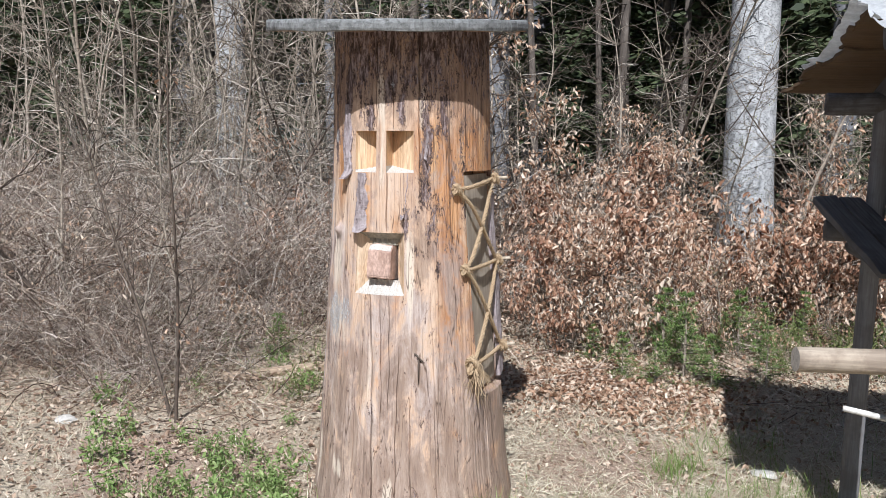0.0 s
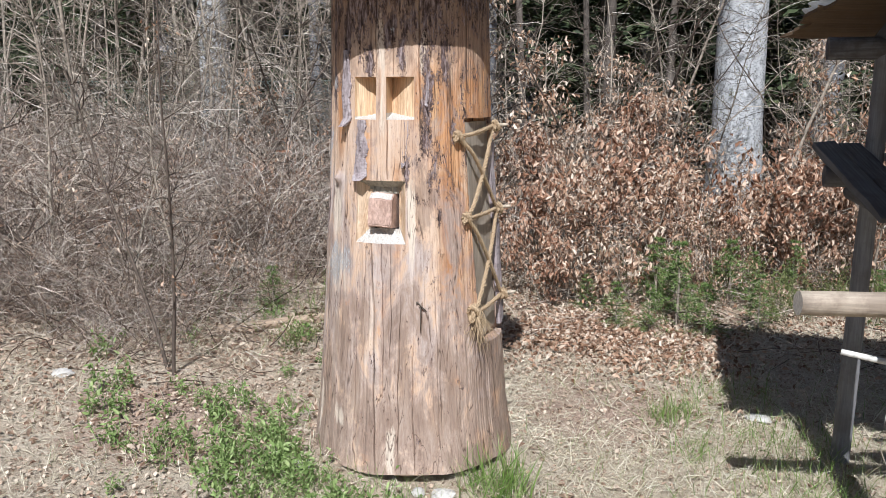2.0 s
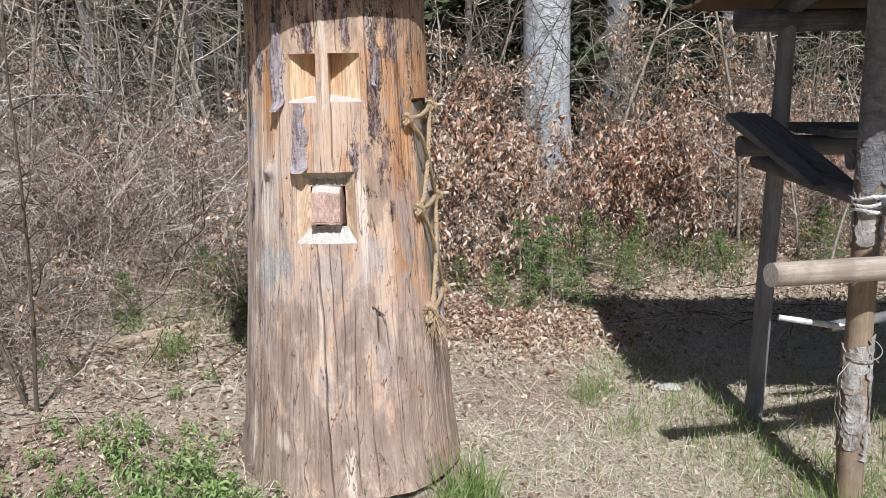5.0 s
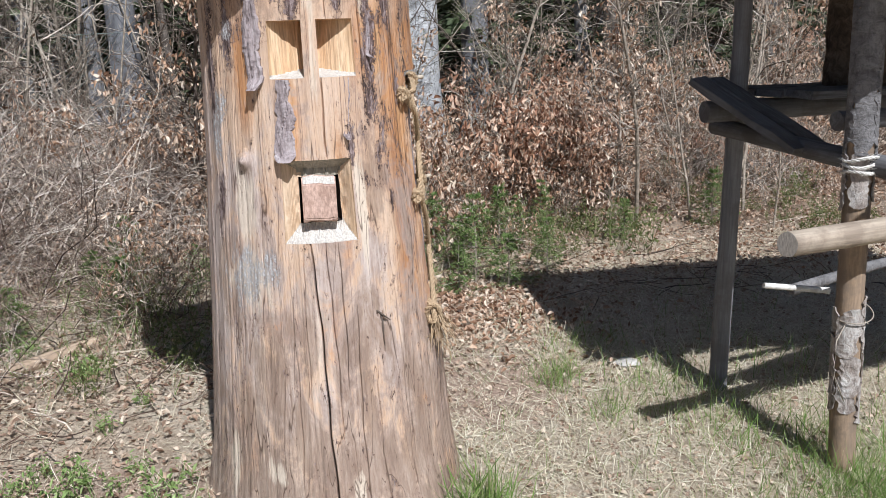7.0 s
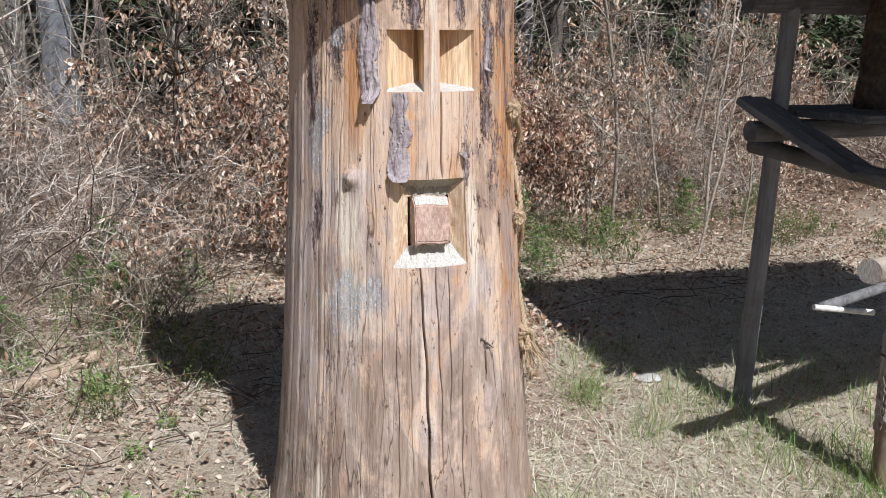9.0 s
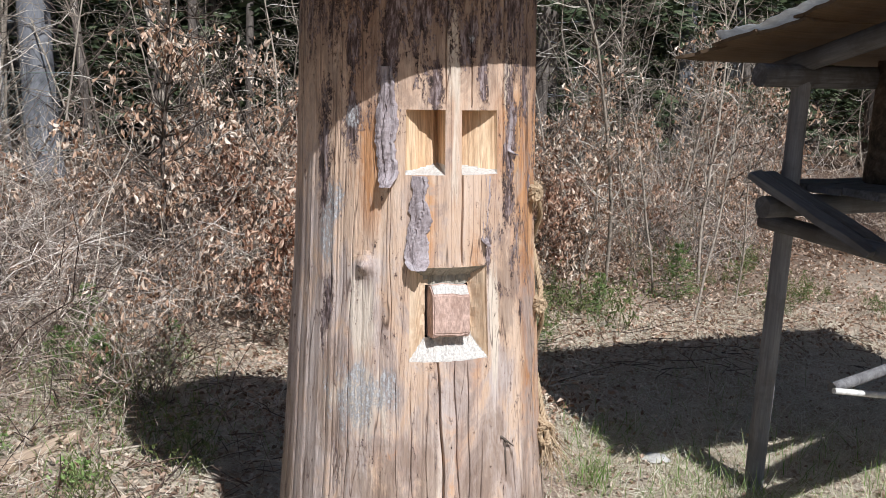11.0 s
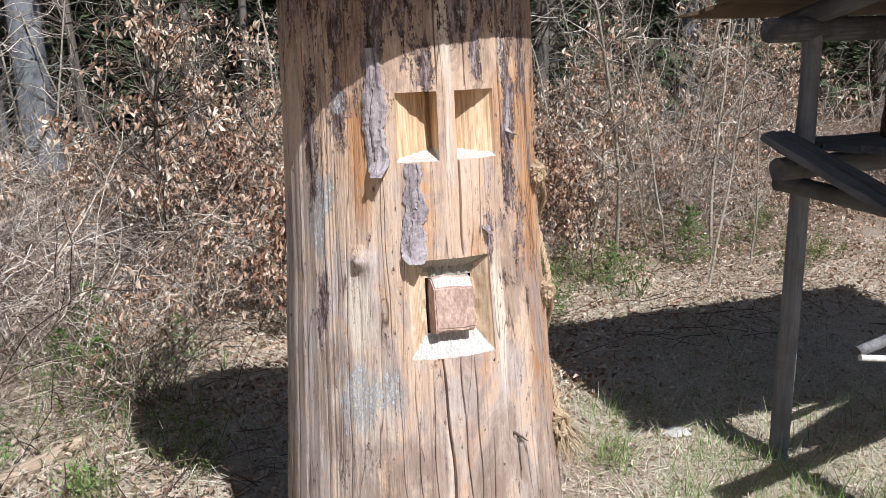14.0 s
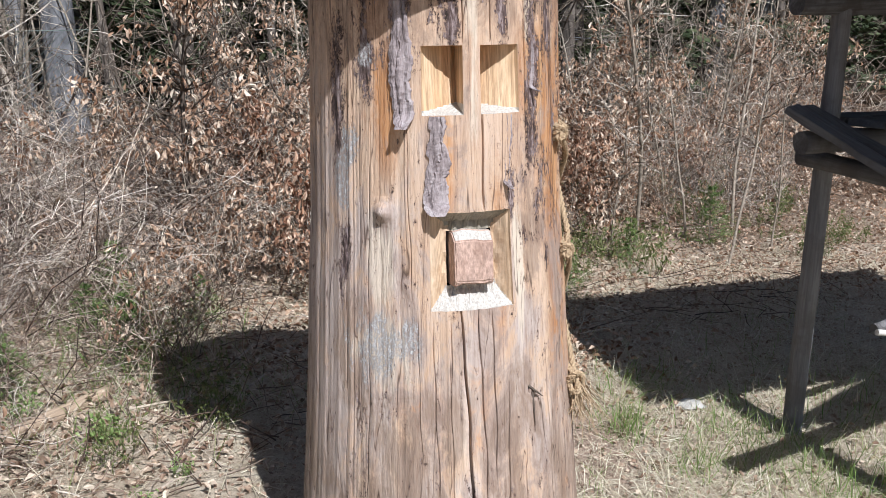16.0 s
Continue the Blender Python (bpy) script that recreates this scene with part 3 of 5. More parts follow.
    for name, col in zip(("stain_a", "stain_b"), stain_layers(P, Z)):
        me.color_attributes.new(name, "FLOAT_COLOR", "POINT").data.foreach_set("color", col.reshape(-1))
    me.update()
    return me


def box_mesh(name, size, material, bevel=0.004, jitter=0.0, seed=1, cuts=0):
    """A bevelled box round its centre, its corners a little uneven."""
    bm = bmesh.new()
    bmesh.ops.create_cube(bm, size=1)
    if cuts:
        long = max(range(3), key=lambda i: size[i])
        es = [e for e in bm.edges if abs((e.verts[0].co - e.verts[1].co)[long]) > 0.5]
        bmesh.ops.subdivide_edges(bm, edges=es, cuts=cuts)
    r = random.Random(seed)
    for v in bm.verts:
        v.co = Vector([c * s + r.uniform(-jitter, jitter) for c, s in zip(v.co, size)])
    bmesh.ops.bevel(bm, geom=bm.edges[:], offset=bevel, segments=2, affect="EDGES", profile=0.6)
    me = bpy.data.meshes.new(name)
    bm.to_mesh(me)
    bm.free()
    me.materials.append(material)
    return me


def pole_mesh(name, length, r0, r1, material, end_material=None, seed=1, bend=0.01, sides=20):
    """A round pole along +x from the origin, slightly bent and knotty, with sawn ends."""
    rng = np.random.default_rng(seed)
    n = max(6, int(length / 0.06))
    x = np.linspace(0, length, n)
    rr = np.linspace(r0, r1, n) * (1 + rng.normal(0, 0.012, n))
    cy, cz = bend * np.sin(x * 2.1 + seed), bend * np.sin(x * 1.7 + 2 * seed)
    a = np.arange(sides) * 2 * math.pi / sides
    lump = 1 + 0.03 * np.sin(2 * a + seed)[None] + 0.02 * np.sin(5 * a[None] + 7 * x[:, None])
    v = np.stack([np.repeat(x[:, None], sides, 1), cy[:, None] + rr[:, None] * lump * np.cos(a), cz[:, None] + rr[:, None] * lump * np.sin(a)], -1).reshape(-1, 3)
    faces = [(i * sides + j, i * sides + (j + 1) % sides, (i + 1) * sides + (j + 1) % sides, (i + 1) * sides + j) for i in range(n - 1) for j in range(sides)]
    ends = [tuple(range(sides))[::-1], tuple((n - 1) * sides + j for j in range(sides))]
    me = bpy.data.meshes.new(name)
    me.from_pydata(v.tolist(), [], faces + ends)
    me.materials.append(material)
    me.materials.append(end_material or material)
    me.polygons.foreach_set("use_smooth", [True] * len(faces) + [False] * 2)
    me.polygons.foreach_set("material_index", [0] * len(faces) + [1] * 2)
    me.update()
    return me


def along(a, b, roll=0.0):
    """The pose that lays +x from a to b."""
    d = Vector(b) - Vector(a)
    return Matrix.Translation(a) @ d.to_track_quat("X", "Z").to_matrix().to_4x4() @ Matrix.Rotation(roll, 4, "X")


def curve_mesh(name, pts, r, material, sides=8):
    s = Soup()
    s.tube(pts, r, sides, True)
    return s.mesh(name, material, True)


def rope_mesh(name, pts, r, material):
    """Three strands laid round one another along a line."""
    p = np.asarray(pts, float)
    d = np.linalg.norm(np.diff(p, axis=0), axis=1)
    t = np.r_[0, np.cumsum(d)]
    n = max(8, int(t[-1] / 0.006))
    q = np.stack([np.interp(np.linspace(0, t[-1], n), t, p[:, i]) for i in range(3)], 1)
    k = np.exp(-np.linspace(-2, 2, 5) ** 2)
    k /= k.sum()
    pad = np.pad(q, ((2, 2), (0, 0)), "edge")
    q = sum(k[i] * pad[i:i + n] for i in range(5))
    g = np.gradient(q, axis=0)
    g /= np.linalg.norm(g, axis=1)[:, None] + 1e-9
    ref = np.array([0.2, 0.9, 0.3])
    u = np.cross(g, ref)
    u /= np.linalg.norm(u, axis=1)[:, None] + 1e-9
    w = np.cross(g, u)
    s = Soup()
    ph = np.linspace(0, t[-1], n) * 130
    for j in range(3):
        a = ph + j * 2.094
        s.tube(q + 0.5 * r * (np.cos(a)[:, None] * u + np.sin(a)[:, None] * w), r * 0.58, 5, True)
    rng = np.random.default_rng(n)
    for _ in range(int(t[-1] * 220)):
        i = rng.integers(0, n)
        e = rng.normal(0, 1, 3)
        e /= np.linalg.norm(e)
        s.tube([q[i], q[i] + e * r * 1.6 + g[i] * 0.006, q[i] + e * r * 2.6 + g[i] * 0.018], [0.0006, 0.0005, 0.0003], 3)
    return s.mesh(name, material)


def make_disc_mesh(radius, thick):
    """The sawn round slab on top: uneven outline, worn rim."""
    n = 120
    a = np.linspace(0, 2 * math.pi, n, endpoint=False)
    out = radius * (1 + 0.015 * np.sin(2 * a - 1.57) + 0.010 * np.sin(5 * a + 1) + 0.004 * np.sin(17 * a))
    rows = [(0.0, -0.5), (0.55, -0.5), (0.985, -0.5), (0.996, -0.42), (1.0, -0.2), (0.999, 0.2), (0.993, 0.42), (0.98, 0.5), (0.55, 0.52), (0.0, 0.52)]
    v, faces, mats = [], [], []
    for k, (f, h) in enumerate(rows):
        wob = 0.002 * np.sin(9 * a + k)
        v += np.stack([out * f * np.cos(a), out * f * np.sin(a), np.full(n, h * thick) + wob], 1).tolist()
    for k in range(len(rows) - 1):
        for i in range(n):
            j = (i + 1) % n
            faces.append((k * n + i, k * n + j, (k + 1) * n + j, (k + 1) * n + i))
            mats.append(1 if k < 2 else 0)
    me = bpy.data.meshes.new("roof_slab")
    me.from_pydata(v, [], faces)
    me.materials.append(GREY_WOOD)
    me.materials.append(UNDER_WOOD)
    me.polygons.foreach_set("material_index", mats)
    bm = bmesh.new()
    bm.from_mesh(me)
    bmesh.ops.remove_doubles(bm, verts=bm.verts, dist=1e-5)
    bm.to_mesh(me)
    bm.free()
    return me


def bark_patch(name, phi, z0, z1, width, seed, lift=0.006, foot=(0.45, 0.95, 1.0, 0.75, 0.3)):
    """A scrap of bark left on the log: ragged outline, cracked plates, its lower end curling off."""
    rng = np.random.default_rng(seed)
    nz, nw = 44, 15
    z = np.linspace(z0, z1, nz)
    t = (z - z0) / (z1 - z0)

    def rough(n, k):
        w = rng.normal(0, 1, n + 2 * k)
        return np.convolve(w, np.ones(2 * k + 1) / math.sqrt(2 * k + 1), "valid")[:n]
    shape = np.interp(t, [0, 0.06, 0.3, 0.75, 1], foot)
    left, right = width * np.maximum(0.15, shape + 0.10 * rough(nz, 5) + 0.07 * rough(nz, 1)), width * np.maximum(0.15, shape + 0.13 * rough(nz, 3) + 0.06 * rough(nz, 1))
    mid = phi + 0.9 * np.sin(t * 2.6 + seed)
    curl = 0.030 * np.clip(1 - t / 0.14, 0, 1) ** 2
    plate = 0.0005 * rng.normal(0, 1, (nz, nw)) + 0.0012 * rough(nw, 1)[None] + 0.0003 * rough(nz, 5)[:, None] - 0.004 * (np.abs(np.linspace(-1, 1, nw)[None] - 0.5 * np.sin(t * 5 + seed)[:, None]) < 0.09)
    v, faces = [], []
    for side in (1, 0):
        for j in range(nz):
            for i in range(nw):
                u = i / (nw - 1) * 2 - 1
                out = lift * (1 - 0.4 * abs(u) ** 4) + plate[j, i] + curl[j] if side else curl[j] * 0.8 - 0.004
                v.append(tuple(log_point(mid[j] + (right[j] if u > 0 else left[j]) * u, z[j], out)))
    n = nz * nw
    for j in range(nz - 1):
        for i in range(nw - 1):
            a = j * nw + i
            faces.append((a, a + 1, a + nw + 1, a + nw))
            faces.append((n + a + nw, n + a + nw + 1, n + a + 1, n + a))
    rim = [i for i in range(nw)] + [j * nw + nw - 1 for j in range(1, nz)] + [(nz - 1) * nw + i for i in range(nw - 2, -1, -1)] + [j * nw for j in range(nz - 2, 0, -1)]
    for a, b in zip(rim, rim[1:] + rim[:1]):
        faces.append((b, a, n + a, n + b))
    me = bpy.data.meshes.new(name)
    me.from_pydata(v, [], faces)
    me.materials.append(BARK_SCRAP)
    me.update()
    return me


def bark_plate(name, r, x0, x1, a0, half, seed, material, bend=0.0, phase=0, lift=0.004):
    """A ragged plate of bark on a pole that lies along +x, its rim curling off."""
    rng = np.random.default_rng(seed)
    nx, na = max(8, int((x1 - x0) / 0.012)), 9
    x = np.linspace(x0, x1, nx)
    t = np.linspace(0, 1, nx)
    env = np.clip(np.minimum(t, 1 - t) * 16, 0.45, 1)
    lo, hi = half * env * rng.uniform(0.6, 1.1, nx), half * env * rng.uniform(0.6, 1.1, nx)
    v, faces = [], []
    for side in (1, 0):
        for j in range(nx):
            cy, cz = bend * math.sin(x[j] * 2.1 + phase), bend * math.sin(x[j] * 1.7 + 2 * phase)
            for i in range(na):
                u = i / (na - 1) * 2 - 1
                a = a0 + (hi[j] if u > 0 else lo[j]) * u
                e = max(abs(u), abs(2 * t[j] - 1)) ** 6
                q = r + (lift + 0.003 * e + rng.normal(0, 0.0003) if side else 0.004 * e - 0.003)
                v.append((x[j], cy + q * math.cos(a), cz + q * math.sin(a)))
    n = nx * na
    for j in range(nx - 1):
        for i in range(na - 1):
            k = j * na + i
            faces.append((k, k + 1, k + na + 1, k + na))
            faces.append((n + k + na, n + k + na + 1, n + k + 1, n + k))
    rim = list(range(na)) + [j * na + na - 1 for j in range(1, nx)] + [(nx - 1) * na + i for i in range(na - 2, -1, -1)] + [j * na for j in range(nx - 2, 0, -1)]
    faces += [(q, p, n + p, n + q) for p, q in zip(rim, rim[1:] + rim[:1])]
    me = bpy.data.meshes.new(name)
    me.from_pydata(v, [], faces)
    me.materials.append(material)
    me.update()
    return me


def slab_mesh(name, length, width, thick, material, seed, slant=0.0, wave=0.006, end_material=None):
    """A sawn slab along +x from the origin: waney edges, a slanting ragged near end, a little cupped and wavy."""
    rng = np.random.default_rng(seed)
    nx, ny = 26, 7
    t = np.r_[0, np.geomspace(0.006, 1, nx - 1)]
    end = slant * np.linspace(0, 1, ny) + rng.uniform(-0.012, 0.012, ny)
    wob = np.interp(np.linspace(0, 1, nx), np.linspace(0, 1, 9), rng.normal(0, 0.006, 9)), np.interp(np.linspace(0, 1, nx), np.linspace(0, 1, 9), rng.normal(0, 0.006, 9))
    lift = np.interp(t, np.linspace(0, 1, 9), rng.normal(0, wave, 9)) + 0.010 * np.exp(-t * length / 0.10)
    v, faces, mats = [], [], []
    for side in (1, -1):
        for i in range(nx):
            for j in range(ny):
                u = 2 * j / (ny - 1) - 1
                y = u * width / 2 + (wob[1][i] if u > 0 else wob[0][i]) * abs(u)
                edge_thin = 1 - 0.35 * abs(u) ** 6
                v.append((t[i] * length + end[j] * (1 - t[i]), y, side * thick / 2 * edge_thin + lift[i] + 0.005 * u * u))
    n = nx * ny
    for i in range(nx - 1):
        for j in range(ny - 1):
            k = i * ny + j
            faces.append((k, k + ny, k + ny + 1, k + 1))
            faces.append((n + k, n + k + 1, n + k + ny + 1, n + k + ny))
            mats += [0, 0]
    rim = list(range(ny)) + [i * ny + ny - 1 for i in range(1, nx)] + [(nx - 1) * ny + j for j in range(ny - 2, -1, -1)] + [i * ny for i in range(nx - 2, 0, -1)]
    for p, q in zip(rim, rim[1:] + rim[:1]):
        faces.append((p, q, n + q, n + p))
        mats.append(1 if p < ny and q < ny else 0)
    me = bpy.data.meshes.new(name)
    me.from_pydata(v, [], faces)
    me.materials.append(material)
    me.materials.append(end_material or material)
    me.polygons.foreach_set("material_index", mats)
    me.update()
    return me


def wander(rng, start, way, length, n, wild, droop=0.0):
    p, d, pts = np.array(start, float), np.array(way, float), []
    step = length / (n - 1)
    for _ in range(n):
        pts.append(p.copy())
        d = d + rng.normal(0, wild, 3)
        d[2] -= droop
        d /= np.linalg.norm(d)
        p = p + d * step
    return np.array(pts)


def make_log_hive():
    hive = thing("log_hive", (0, 0, 0), "carved upright log hive with a wooden face and round slab roof", "log hive")
    part("trunk", make_trunk_mesh(), hive)
    part("roof_slab", make_disc_mesh(0.503, 0.040), hive, "round weathered grey wooden slab", pose(-0.066, -0.003, 1.870, 7.0, 1.7, 0))
    # the entrance block in the mouth
    m = Matrix.Translation(log_point(-4.8, 0.989, -0.056)) @ Matrix.Rotation(radians(-5), 4, "Z") @ Matrix.Rotation(radians(-7), 4, "X") @ Matrix.Rotation(radians(2), 4, "Y")
    bm = bmesh.new()
    prof = [(0.06, -0.065), (-0.052, -0.065), (-0.060, -0.054), (-0.061, 0.038), (-0.042, 0.062), (0.06, 0.062)]
    r = random.Random(8)
    rings = [[bm.verts.new((x + r.uniform(-0.003, 0.003), y + r.uniform(-0.004, 0.004), z + r.uniform(-0.004, 0.004))) for y, z in prof] for x in (-0.046, -0.022, 0.0, 0.023, 0.046)]
    for p, q in zip(rings, rings[1:]):
        for i in range(6):
            f = bm.faces.new((p[i], p[(i + 1) % 6], q[(i + 1) % 6], q[i]))
            f.material_index = 1 if i in (3, 4) else 0
    bm.faces.new(rings[0][::-1]), bm.faces.new(rings[-1])
    bmesh.ops.recalc_face_normals(bm, faces=bm.faces)
    bmesh.ops.bevel(bm, geom=[e for e in bm.edges if e.calc_face_angle(0) > 0.5], offset=0.003, segments=2, affect="EDGES")
    me = bpy.data.meshes.new("entrance_block")
    bm.to_mesh(me)
    bm.free()
    me.materials.append(BLOCK_WOOD), me.materials.append(PALE_CUT)
    part("entrance_block", me, hive, "reddish sawn wooden block plugging the mouth", m)
    for i, (phi, z0, z1, w, foot) in enumerate([(-32.4, 1.29, 1.56, 4.4, (0.55, 0.9, 1.0, 0.85, 0.5)), (-18.6, 1.10, 1.314, 4.8, (0.5, 1.0, 0.95, 0.72, 0.7)), (11.0, 1.15, 1.312, 1.7, (0.3, 0.6, 0.9, 1.0, 0.9)), (25.5, 1.36, 1.47, 1.2, (0.3, 0.8, 1.0, 0.8, 0.3))]):
        part("bark_scrap", bark_patch("bark_scrap", phi, z0, z1, w, 3 + i, 0.008 if i < 2 else 0.004, foot), hive, "curling scrap of grey-violet bark")
    # splinters and stubs that stand off the wood
    for phi, z, dp, dz, out in ((17.5, 0.668, 6.0, -0.035, 0.016), (20.3, 0.665, -0.6, -0.10, 0.010)):
        pts = [log_point(phi + dp * f, z + dz * f, 0.001 + out * f) for f in (0, 0.5, 1)]
        part("splinter", curve_mesh("splinter", pts, [0.004, 0.003, 0.001], DARK_TWIG, 5), hive)
    # the plank let into the side, its pegs and its lacing
    def plank(name, lo, hi, z0, z1, slope, lift, thick, material, label, seed):
        """A split board let into the flat of the notch: uneven face, its foot cut slanting."""
        rng = np.random.default_rng(seed)
        nz, nw = 40, 12
        wave = np.interp(np.linspace(0, 1, nz), np.linspace(0, 1, 9), rng.normal(0, 0.003, 9))
        rag = np.interp(np.linspace(0, 1, nz), np.linspace(0, 1, 14), rng.normal(0, 0.8, 14))
        v, faces = [], []
        for side in (0, 1):
            for j in range(nz):
                for i in range(nw):
                    u = i / (nw - 1)
                    z = z0 + slope * u + (z1 - z0 - slope * u) * j / (nz - 1)
                    phi = float(lo(z)) + (hi - float(lo(z))) * u + rag[j] * (u > 0.95)
                    v.append(tuple(on_plank(phi, z, lift + wave[j] + 0.002 * math.sin(u * 9 + j * 0.3) - thick * side)))
        n = nz * nw
        for j in range(nz - 1):
            for i in range(nw - 1):
                k = j * nw + i
                faces += [(k, k + 1, k + nw + 1, k + nw), (n + k + nw, n + k + nw + 1, n + k + 1, n + k)]
        rim = list(range(nw)) + [j * nw + nw - 1 for j in range(1, nz)] + [(nz - 1) * nw + i for i in range(nw - 2, -1, -1)] + [j * nw for j in range(nz - 2, 0, -1)]
        faces += [(q, p, n + p, n + q) for p, q in zip(rim, rim[1:] + rim[:1])]
        me = bpy.data.meshes.new(name)
        me.from_pydata(v, [], faces)
        me.materials.append(material)
        me.update()
        part(name, me, hive, label)

    def on_plank(phi, z, lift):
        """A place over the flat plank, or on the log beside it."""
        r = float(log_radius(z))
        half = math.radians(23.5)
        off = abs(math.radians(phi - 80))
        return log_point(phi, z, lift + (r * math.cos(half) / math.cos(off) - r if off < half else 0.0))

    plank("side_plank", lambda z: notch_edge(z) + 1.4, 96, 0.482, 1.305, 0.03, -0.004, 0.03, PLANK_WOOD, "silvery weathered board closing the side", 9)
    plank("bark_edge", lambda z: 97.0, 108, 0.50, 1.22, 0.02, 0.010, 0.016, BARK_SCRAP, "strip of grey bark along the board", 12)
    left = [(46, 1.255), (51, 0.96), (54, 0.605)]
    right = [(99, 1.285), (100, 0.965), (100, 0.62)]
    for i, (phi, z) in enumerate(left + right):
        me = pole_mesh("peg", 0.085 if i > 2 else 0.05, 0.008, 0.006, PALE_STICK, PALE_STICK, i, 0.001, 8)
        a, b = log_point(phi, z, -0.02), log_point(phi + (4 if i > 2 else 0), z + 0.004, 0.08)
        part("peg", me, hive, "", along(a, b))
    def over(p, q, lift=0.015):
        return [on_plank(p[0] + (q[0] - p[0]) * t, p[1] + (q[1] - p[1]) * t, lift + 0.006 * math.sin(math.pi * t)) for t in np.linspace(0, 1, 15)]
    runs = [(left[0], right[0]), (right[0], left[1]), (left[0], right[1]), (left[1], right[1]), (right[1], left[2]), (left[1], right[2]), (left[2], right[2])]
    for p, q in runs:
        part("rope", rope_mesh("rope", over(p, q), 0.0076, ROPE), hive, "straw-coloured hemp lacing")
    for i, (phi, z) in enumerate(left + right):
        big = 1.7 if i == 2 else 1.0
        c = log_point(phi, z, 0.014)
        pts = [c + Vector((0.014 * big * math.cos(a) * math.sin(a * 0.31), 0.014 * big * math.sin(a), 0.017 * big * math.cos(a * 1.37))) for a in np.linspace(0, 15, 40)]
        part("rope_knot", rope_mesh("rope_knot", pts, 0.0088, ROPE), hive, "frayed hemp knot")
    # loose ends hanging from the lowest knot
    rng = np.random.default_rng(4)
    s = Soup()
    top = np.array(log_point(56, 0.60, 0.02))
    for _ in range(90):
        q = wander(rng, top + rng.normal(0, 0.008, 3), rng.normal(0, 0.35, 3) + (0.15, -0.1, -1), rng.uniform(0.06, 0.16), 5, 0.22, 0.1)
        s.tube(q, [0.0014, 0.0013, 0.0012, 0.001, 0.0006], 3)
    part("rope_tassel", s.mesh("rope_tassel", ROPE), hive, "frayed hemp fibres hanging loose")


make_log_hive()

# ---- the shelter ----
def sheet_mesh(name, x0, x1, ya, yb, za, zb, seed):
    """A thin corrugated sheet from the eave (a) to the ridge (b), its gable edge wavy and curled."""
    rng = np.random.default_rng(seed)
    nx, ny = 50, 90
    fx, fy = np.linspace(0, 1, nx) ** 2, np.linspace(0, 1, ny)
    ragged = np.interp(fy, np.linspace(0, 1, 12), rng.normal(0, 0.011, 12))
    sag = np.interp(fy, np.linspace(0, 1, 9), rng.normal(0, 0.009, 9))
    v, faces = [], []
    for k in (0.0012, -0.0012):
        for i in range(nx):
            for j in range(ny):
                x = x0 + (x1 - x0) * fx[i] + (ragged[j] - 0.05 * max(0.0, 1 - 4 * fy[j])) * (1 - fx[i])
                curl = 0.008 * math.exp(-(x - x0 - ragged[j]) / 0.03) + sag[j] * math.exp(-(x - x0) / 0.3)
                v.append((x, ya + (yb - ya) * fy[j], za + (zb - za) * fy[j] + 0.0025 * math.sin(fy[j] * abs(yb - ya) / 0.076 * 6.283) + curl + 0.004 + k))
    n = nx * ny
    for i in range(nx - 1):
        for j in range(ny - 1):
            a = i * ny + j
            faces.append((a, a + ny, a + ny + 1, a + 1))
            faces.append((n + a, n + a + 1, n + a + ny + 1, n + a + ny))
    for j in range(ny - 1):
        faces.append((j, j + 1, n + j + 1, n + j))
    for i in range(nx - 1):
        faces.append((i * ny, (i + 1) * ny, n + (i + 1) * ny, n + i * ny))
    me = bpy.data.meshes.new(name)
    me.from_pydata(v, [], faces)
    me.materials.append(SHEETING)
    me.update()
    return me


